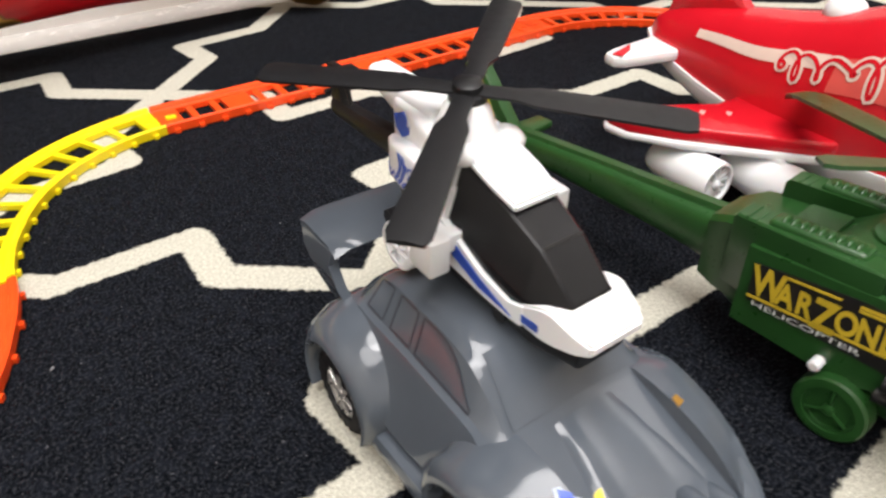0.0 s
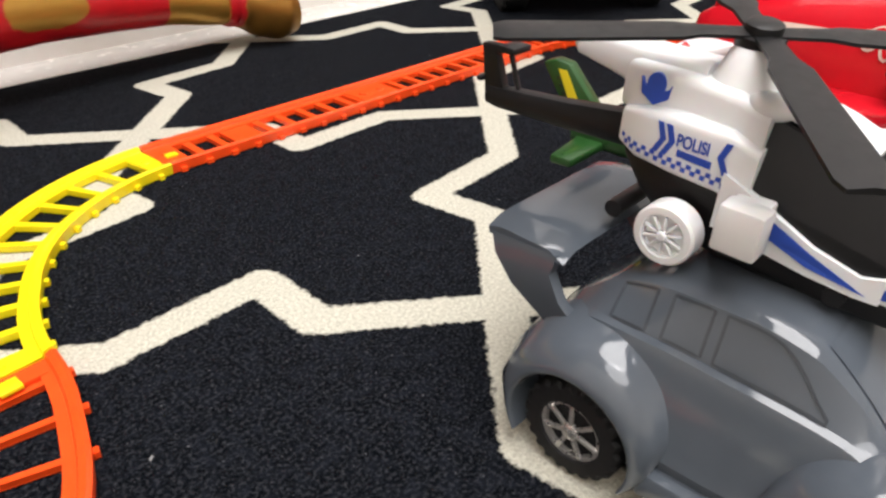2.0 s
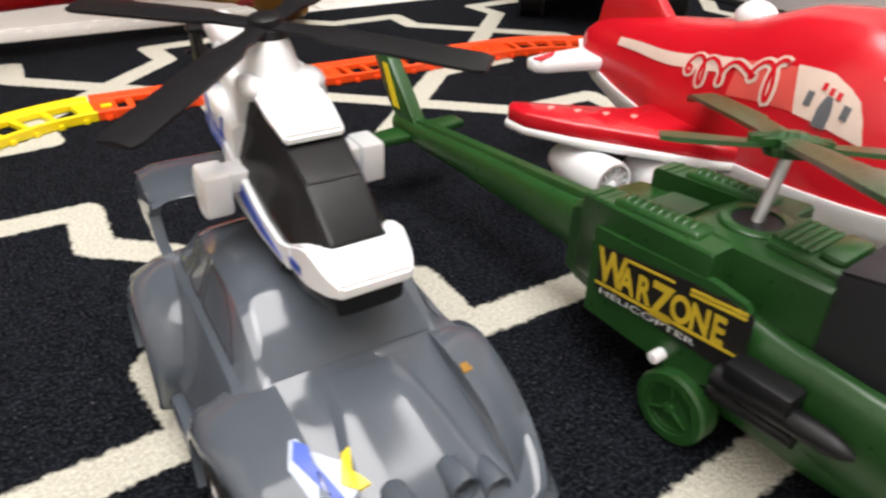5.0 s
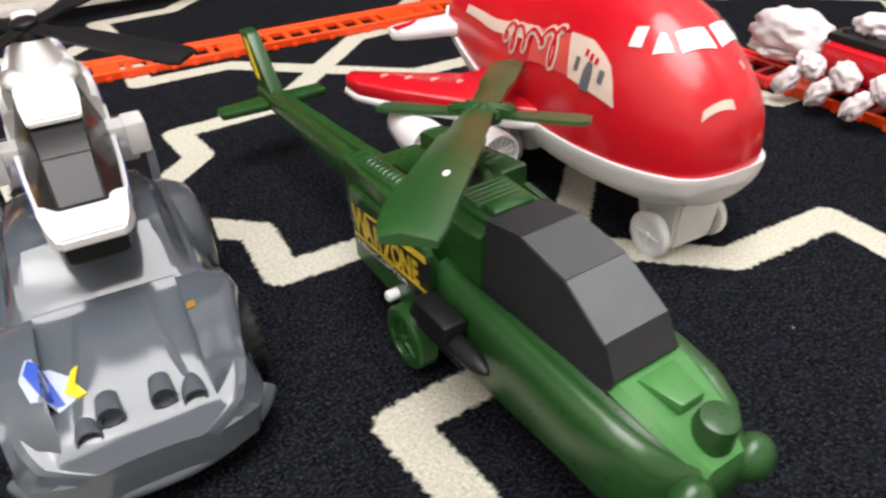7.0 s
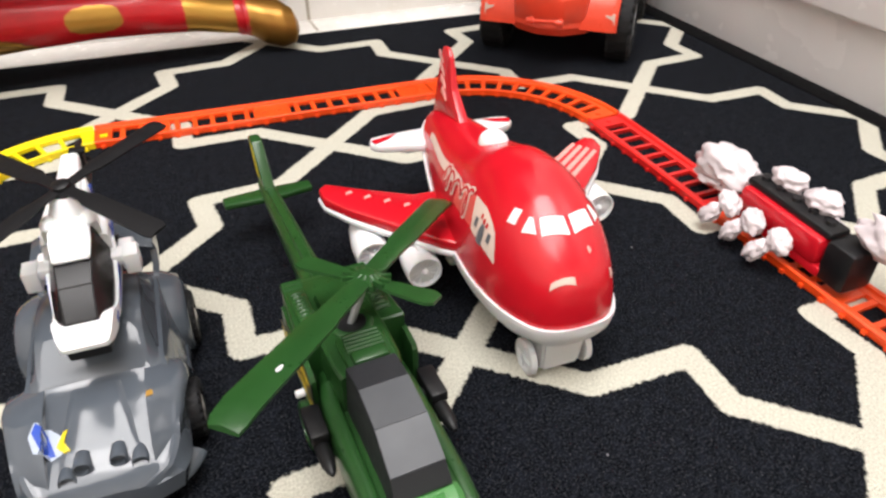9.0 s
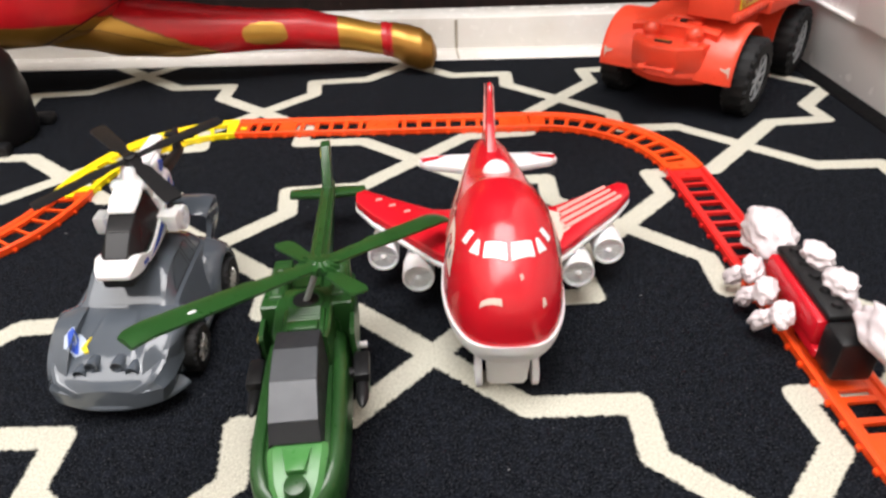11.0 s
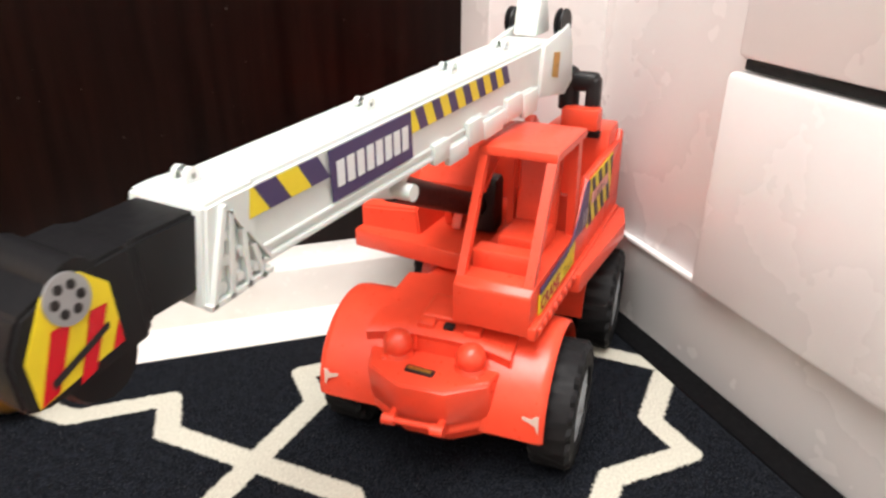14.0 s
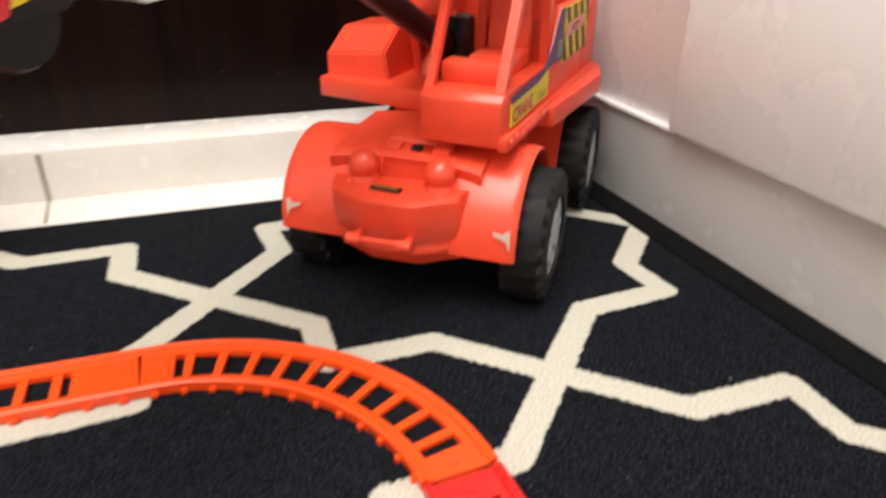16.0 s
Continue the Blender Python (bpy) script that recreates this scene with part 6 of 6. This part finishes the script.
# luffing ram and pin
bm = bmesh.new()
rod(bm, (-0.026, -0.174, 0.264), (-0.020, 0.050, 0.168), 0.0115, seg=20)
ram = part("luffing_ram", bm, BLACK, truck, "black hydraulic ram")
bm = bmesh.new()
round_box(bm, -0.014, 0.030, 0.182, 0.030, 0.030, 0.060, 0.006)
part("ram_foot", bm, BLACK, ram)
bm = bmesh.new()
prism(bm, [(0.118, -0.020), (0.205, -0.020), (0.188, -0.034), (0.172, -0.042), (0.156, -0.036)], -0.014, 0.014, "x", bevel=0.002)
lathe(bm, (-0.024, 0.171, -0.034), (0.030, 0.171, -0.034), [(0, 0.0062), (1, 0.0062)], 18)
part("ram_bracket", bm, BOOMW, boom)
# boom foot: cheeks, pulleys and drum
for sx in (-1, 1):
    bm = bmesh.new()
    prism(bm, [(L - 0.06, -0.022), (L + 0.005, -0.034), (L + 0.024, -0.024), (L + 0.022, 0.012), (L + 0.010, 0.034), (L - 0.008, 0.030), (L - 0.05, 0.024)], sx * 0.0235, sx * 0.0285, "x", bevel=0.0015)
    part("boom_cheek", bm, BOOMW, boom)
decal("foot_sticker", boom, [(0.0292, L - 0.034, -0.008), (0.0292, L - 0.020, -0.012), (0.0292, L - 0.016, 0.012), (0.0292, L - 0.030, 0.014)], GOLD, "torn gold sticker", 0.0006)
for x in (-0.034, 0.018):
    bm = bmesh.new()
    lathe(bm, (x, L + 0.006, 0.034), (x + 0.008, L + 0.006, 0.034), [(0, 0.014), (0.2, 0.0145), (0.5, 0.011), (0.8, 0.0145), (1, 0.014)], 22)
    part("pulley", bm, BLACK, boom, "black pulley")
bm = bmesh.new()
prism(bm, [(L - 0.018, 0.024), (L + 0.018, 0.024), (L + 0.010, 0.058), (L - 0.006, 0.062)], -0.021, 0.005, "x", bevel=0.003)
part("pulley_block", bm, BOOMW, boom)

# ---- red and gold toy figure lying on its side; only the legs are in view ----
def figure_paint():
    """Crimson with gold knee caps, ankle bands and thigh panels, split by fine moulded lines."""
    n = Nodes("red_and_gold_paint")
    sep = n.put("ShaderNodeSeparateXYZ")
    n.link(n.put("ShaderNodeTexCoord").outputs["Object"], sep.inputs[0])
    wob = n.math("MULTIPLY", n.math("SUBTRACT", n.noise(90.0, 3.0), 0.5), 0.007)
    x, y, z = [n.math("ADD", n.math("DIVIDE", sep.outputs[i], S), wob if i != 1 else 0.0) for i in range(3)]

    def over(a, b, soft=0.0012):
        return n.ramp(n.math("SUBTRACT", a, b), -soft, soft)

    def both(*masks):
        out = masks[0]
        for m in masks[1:]:
            out = n.math("MULTIPLY", out, m)
        return out

    def either(*masks):
        out = masks[0]
        for m in masks[1:]:
            out = n.math("MAXIMUM", out, m)
        return out

    def slope(z0, x0, k):
        return n.math("MULTIPLY_ADD", n.math("SUBTRACT", x, x0), k, z0)

    def near(a, b, width):
        return n.ramp(n.math("ABSOLUTE", n.math("SUBTRACT", a, b)), width * 0.6, width, 1.0, 0.0)

    def ellipse(cx, cz, rx, rz, front):
        q = n.math("ADD", n.math("POWER", n.math("DIVIDE", n.math("ABSOLUTE", n.math("SUBTRACT", x, cx)), rx), 2.6), n.math("POWER", n.math("DIVIDE", n.math("ABSOLUTE", n.math("SUBTRACT", z, cz)), rz), 3.0))
        return both(n.ramp(q, 0.9, 1.1, 1.0, 0.0), over(front, y))

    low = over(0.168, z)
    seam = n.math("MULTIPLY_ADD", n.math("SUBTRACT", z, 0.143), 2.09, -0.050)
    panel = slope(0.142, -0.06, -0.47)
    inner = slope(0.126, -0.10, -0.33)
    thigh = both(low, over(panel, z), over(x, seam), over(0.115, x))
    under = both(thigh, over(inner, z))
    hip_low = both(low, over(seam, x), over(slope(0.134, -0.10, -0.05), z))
    top_line = n.math("MAXIMUM", slope(0.256, 0.068, 0.27), 0.214)
    upper = both(over(z, 0.168), over(z, top_line), over(0.19, x))
    caps = either(ellipse(0.192, 0.088, 0.036, 0.019, 0.835), ellipse(0.183, 0.249, 0.036, 0.021, 0.79))
    bands = either(both(low, over(x, 0.310), over(0.381, x), over(0.852, y)), both(over(z, 0.2), over(x, 0.298), over(0.391, x), over(slope(0.283, 0.30, 0.20), z)))
    feet = either(both(low, over(x, 0.399)), both(over(z, 0.2), over(x, 0.402), over(n.math("MULTIPLY_ADD", n.math("MINIMUM", n.math("SUBTRACT", y, 0.815), 0.1), 0.30, 0.4540), x)))
    bright = either(thigh, upper, caps, bands, hip_low, feet)
    lines = either(both(either(near(z, panel, 0.0018), near(z, inner, 0.0018)), low, over(x, seam), over(0.11, x)),
                   both(either(near(z, n.math("ADD", top_line, 0.012), 0.0014), near(z, n.math("ADD", top_line, 0.030), 0.0014)), over(z, 0.168), over(0.17, x)))
    dark_line = both(near(x, seam, 0.003), low, over(0.0, x))
    # Bronze tone plus painted shade under the thigh, low hip and feet.
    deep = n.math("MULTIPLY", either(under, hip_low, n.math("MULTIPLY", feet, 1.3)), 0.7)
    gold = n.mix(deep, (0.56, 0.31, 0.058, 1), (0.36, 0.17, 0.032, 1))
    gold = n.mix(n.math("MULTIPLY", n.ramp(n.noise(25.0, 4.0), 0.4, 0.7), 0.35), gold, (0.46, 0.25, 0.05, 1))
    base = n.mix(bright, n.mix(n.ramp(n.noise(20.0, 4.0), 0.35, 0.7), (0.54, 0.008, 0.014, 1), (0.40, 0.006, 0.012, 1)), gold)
    base = n.mix(n.math("MULTIPLY", lines, 0.7), base, (0.16, 0.07, 0.015, 1))
    base = n.mix(dark_line, base, (0.05, 0.008, 0.006, 1))
    n.set(Base_Color=base, Metallic=n.math("MULTIPLY", bright, 0.7), Roughness=n.ramp(n.noise(300.0), 0.3, 0.7, 0.32, 0.42), Coat_Weight=0.1)
    n.bump(n.math("ADD", n.math("MULTIPLY", bright, 0.6), n.noise(60.0, 3.0)), 0.12, 0.0012)
    return n.mat


bm = bmesh.new()


def limb(rows, n=48, count=90):
    """A tube through rows (x, y, z, radius)."""
    pts = [(r[0], r[1:]) for r in rows]
    rings = []
    for i in range(count + 1):
        x = rows[0][0] + (rows[-1][0] - rows[0][0]) * i / count
        y, z, r = lerp(pts, x)
        rings.append([(x, y + r * math.cos(2 * math.pi * k / n), z + r * math.sin(2 * math.pi * k / n)) for k in range(n)])
    loft(bm, rings)


limb([(-0.42, 0.83, 0.19, 0.095), (-0.20, 0.83, 0.150, 0.060), (-0.10, 0.835, 0.120, 0.050), (-0.04, 0.838, 0.104, 0.0500), (0.05, 0.840, 0.093, 0.0460), (0.12, 0.840, 0.089, 0.0390), (0.19, 0.840, 0.086, 0.0345), (0.25, 0.842, 0.083, 0.0345), (0.31, 0.842, 0.073, 0.0290), (0.385, 0.842, 0.057, 0.0260)])
limb([(0.381, 0.842, 0.059, 0.0280), (0.390, 0.842, 0.057, 0.0298), (0.398, 0.842, 0.055, 0.0280)], count=12)
limb([(0.386, 0.842, 0.058, 0.0260), (0.402, 0.840, 0.055, 0.0310), (0.424, 0.836, 0.046, 0.0360), (0.446, 0.832, 0.040, 0.0365), (0.464, 0.828, 0.036, 0.0280), (0.472, 0.826, 0.035, 0.0110)], count=40)
limb([(-0.42, 0.80, 0.250, 0.085), (-0.20, 0.79, 0.245, 0.070), (-0.05, 0.785, 0.243, 0.058), (0.06, 0.785, 0.245, 0.050), (0.12, 0.788, 0.248, 0.043), (0.18, 0.793, 0.252, 0.039), (0.27, 0.808, 0.258, 0.0385), (0.35, 0.824, 0.269, 0.0345), (0.402, 0.836, 0.277, 0.0315)])
limb([(0.392, 0.836, 0.2755, 0.0330), (0.397, 0.836, 0.2765, 0.0345), (0.402, 0.836, 0.2775, 0.0330)], count=12)
SOLE = [(0.395, (0.836, 0.277, 0.031, 0.031)), (0.412, (0.830, 0.277, 0.033, 0.032)), (0.426, (0.812, 0.276, 0.046, 0.036)), (0.440, (0.800, 0.2755, 0.056, 0.041)), (0.452, (0.795, 0.275, 0.060, 0.0435))]


def foot(x, y, z):
    """The sole looks a little towards the room."""
    f = max(0.0, (x - 0.405) / 0.047)
    return (x + 0.12 * f * (y - 0.815), y, z)


loft(bm, [[foot(x, y, z) for y, z in oval(40, *lerp(SOLE, x), 2.4)] for x in [0.395 + 0.057 * i / 20 for i in range(21)]])
loft(bm, [[foot(x, y, z) for y, z in oval(40, 0.795, 0.275, ry, rz, 2.4)] for x, ry, rz in ((0.4515, 0.0602, 0.0437), (0.4575, 0.0602, 0.0437), (0.4605, 0.056, 0.040))])
# hips
HIP = [(-0.50, (0.215, 0.10, 0.125)), (-0.26, (0.200, 0.095, 0.112)), (-0.15, (0.187, 0.080, 0.096)), (-0.08, (0.178, 0.062, 0.072)), (-0.040, (0.172, 0.040, 0.040)), (-0.022, (0.168, 0.016, 0.014))]
loft(bm, [[(x, y, z) for y, z in oval(64, 0.815, cz, ry, rz, 2.8)] for x in [-0.50 + 0.478 * i / 60 for i in range(61)] for cz, ry, rz in [lerp(HIP, x)]])
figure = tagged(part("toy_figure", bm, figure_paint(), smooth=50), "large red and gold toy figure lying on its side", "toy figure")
figure.matrix_basis = Matrix.Translation((0.007 * S, -0.004 * S, 0)) @ Matrix.Diagonal((1, 1, 0.96, 1))

# clear silver block that lies on the figure's hip
silver_block = thing("toy_block", -0.0520, 0.765, 0.2860, "silver grey translucent plastic block lying on the figure", "toy block", turn=14)
bm = bmesh.new()
round_box(bm, 0, 0, 0.018, 0.062, 0.040, 0.034, 0.005, pose(0, 0, 0, 0, 12, 0), seg=3)
block_body = part("body", bm, CLEAR, silver_block, smooth=30)
bm = bmesh.new()
round_box(bm, 0.006, 0, 0.038, 0.036, 0.030, 0.010, 0.003, pose(0, 0, 0, 0, 12, 0))
part("lug", bm, CLEAR, block_body)
bm = bmesh.new()
round_box(bm, 0.0, -0.0200, 0.018, 0.040, 0.003, 0.018, 0.001, pose(0, 0, 0, 0, 12, 0))
part("inset", bm, SILVER, block_body, "brighter silver inset")

# ---- walking robot beast on the rails ----
BONE = plastic("white_pink_plastic", (0.78, 0.70, 0.72), 0.4, 0.25, scuff=(0.55, 0.10, 0.16))
robot = thing("toy_robot", 0.7665, 0.113, 0.0085, "white and red toy robot beast on the red rails", "toy robot", turn=-93)
bm = bmesh.new()
round_box(bm, 0.005, -0.004, 0.030, 0.100, 0.034, 0.026, 0.005)
round_box(bm, 0.005, -0.004, 0.012, 0.112, 0.030, 0.010, 0.003)
part("body", bm, RED, robot)
bm = bmesh.new()
round_box(bm, 0.005, -0.002, 0.046, 0.104, 0.024, 0.008, 0.003)
round_box(bm, 0.072, 0.000, 0.026, 0.030, 0.034, 0.040, 0.004)
for k in range(5):
    lathe(bm, (-0.036 + 0.02 * k, -0.002, 0.046), (-0.036 + 0.02 * k, -0.002, 0.053), [(0, 0.006), (1, 0.004)], 12)
part("motor_block", bm, BLACK, robot, "black motor block")


def crag(bm, seed, cx, cy, cz, rx, ry, rz, m=None):
    """Rough moulded armour: one knobbly lump."""
    tmp = bmesh.new()
    bmesh.ops.create_icosphere(tmp, subdivisions=4, radius=1.0)
    for v in tmp.verts:
        p = v.co.copy()
        d = noise.noise(p * 2.2 + Vector((seed, 0, 0))) * 0.30 + noise.noise(p * 4.5 + Vector((0, seed, 0))) * 0.11
        v.co = p * (1 + d)
    tmp.transform(Matrix.Translation((cx, cy, cz)) @ (m if m else Matrix.Identity(4)) @ Matrix.Diagonal((rx, ry, rz, 1)))
    merge(bm, tmp)


bm = bmesh.new()
crag(bm, 4.2, -0.086, 0.000, 0.036, 0.040, 0.021, 0.019)
crag(bm, 7.7, -0.098, -0.004, 0.018, 0.026, 0.014, 0.008)
part("head", bm, BONE, robot, smooth=60)
bm = bmesh.new()
crag(bm, 9.1, 0.120, 0.020, 0.055, 0.056, 0.024, 0.020, pose(0, 0, 0, 0, 8, 14))
part("tail", bm, BONE, robot, smooth=60)
for sy in (-1, 1):
    for k, x in enumerate((-0.040, -0.008, 0.026)):
        bm = bmesh.new()
        crag(bm, 2.0 + k + sy, x, sy * 0.030 - 0.004, 0.027, 0.014, 0.010, 0.010, pose(0, 0, 0, 0, 20, 20 * sy))
        crag(bm, 5.0 + k + sy, x - 0.012, sy * 0.040 - 0.004, 0.012, 0.008, 0.007, 0.014, pose(0, 0, 0, 20 * sy, 30, 0))
        part("leg", bm, BONE, robot, smooth=60)
for k, x in enumerate((-0.020, 0.022)):
    bm = bmesh.new()
    crag(bm, 11.0 + k, x, 0.010, 0.056, 0.018, 0.012, 0.011)
    part("back_plate", bm, BONE, robot, smooth=60)

# ---- black domed toy beside the rails ----
dome = thing("toy_wheel_dome", -0.200, 0.642, 0, "rounded black plastic toy shell standing on the rug", "toy")
bm = bmesh.new()
lathe(bm, (0, 0, 0), (0, 0, 0.172), [(0, 0.066), (0.05, 0.072), (0.4, 0.073), (0.65, 0.066), (0.85, 0.045), (0.96, 0.02), (1, 0.004)], 32)
part("shell", bm, BLACK, dome)
for x, y in ((0.066, 0.045), (0.045, -0.062)):
    bm = bmesh.new()
    round_box(bm, x, y, 0.008, 0.030, 0.022, 0.016, 0.004)
    part("foot", bm, BLACK, dome)
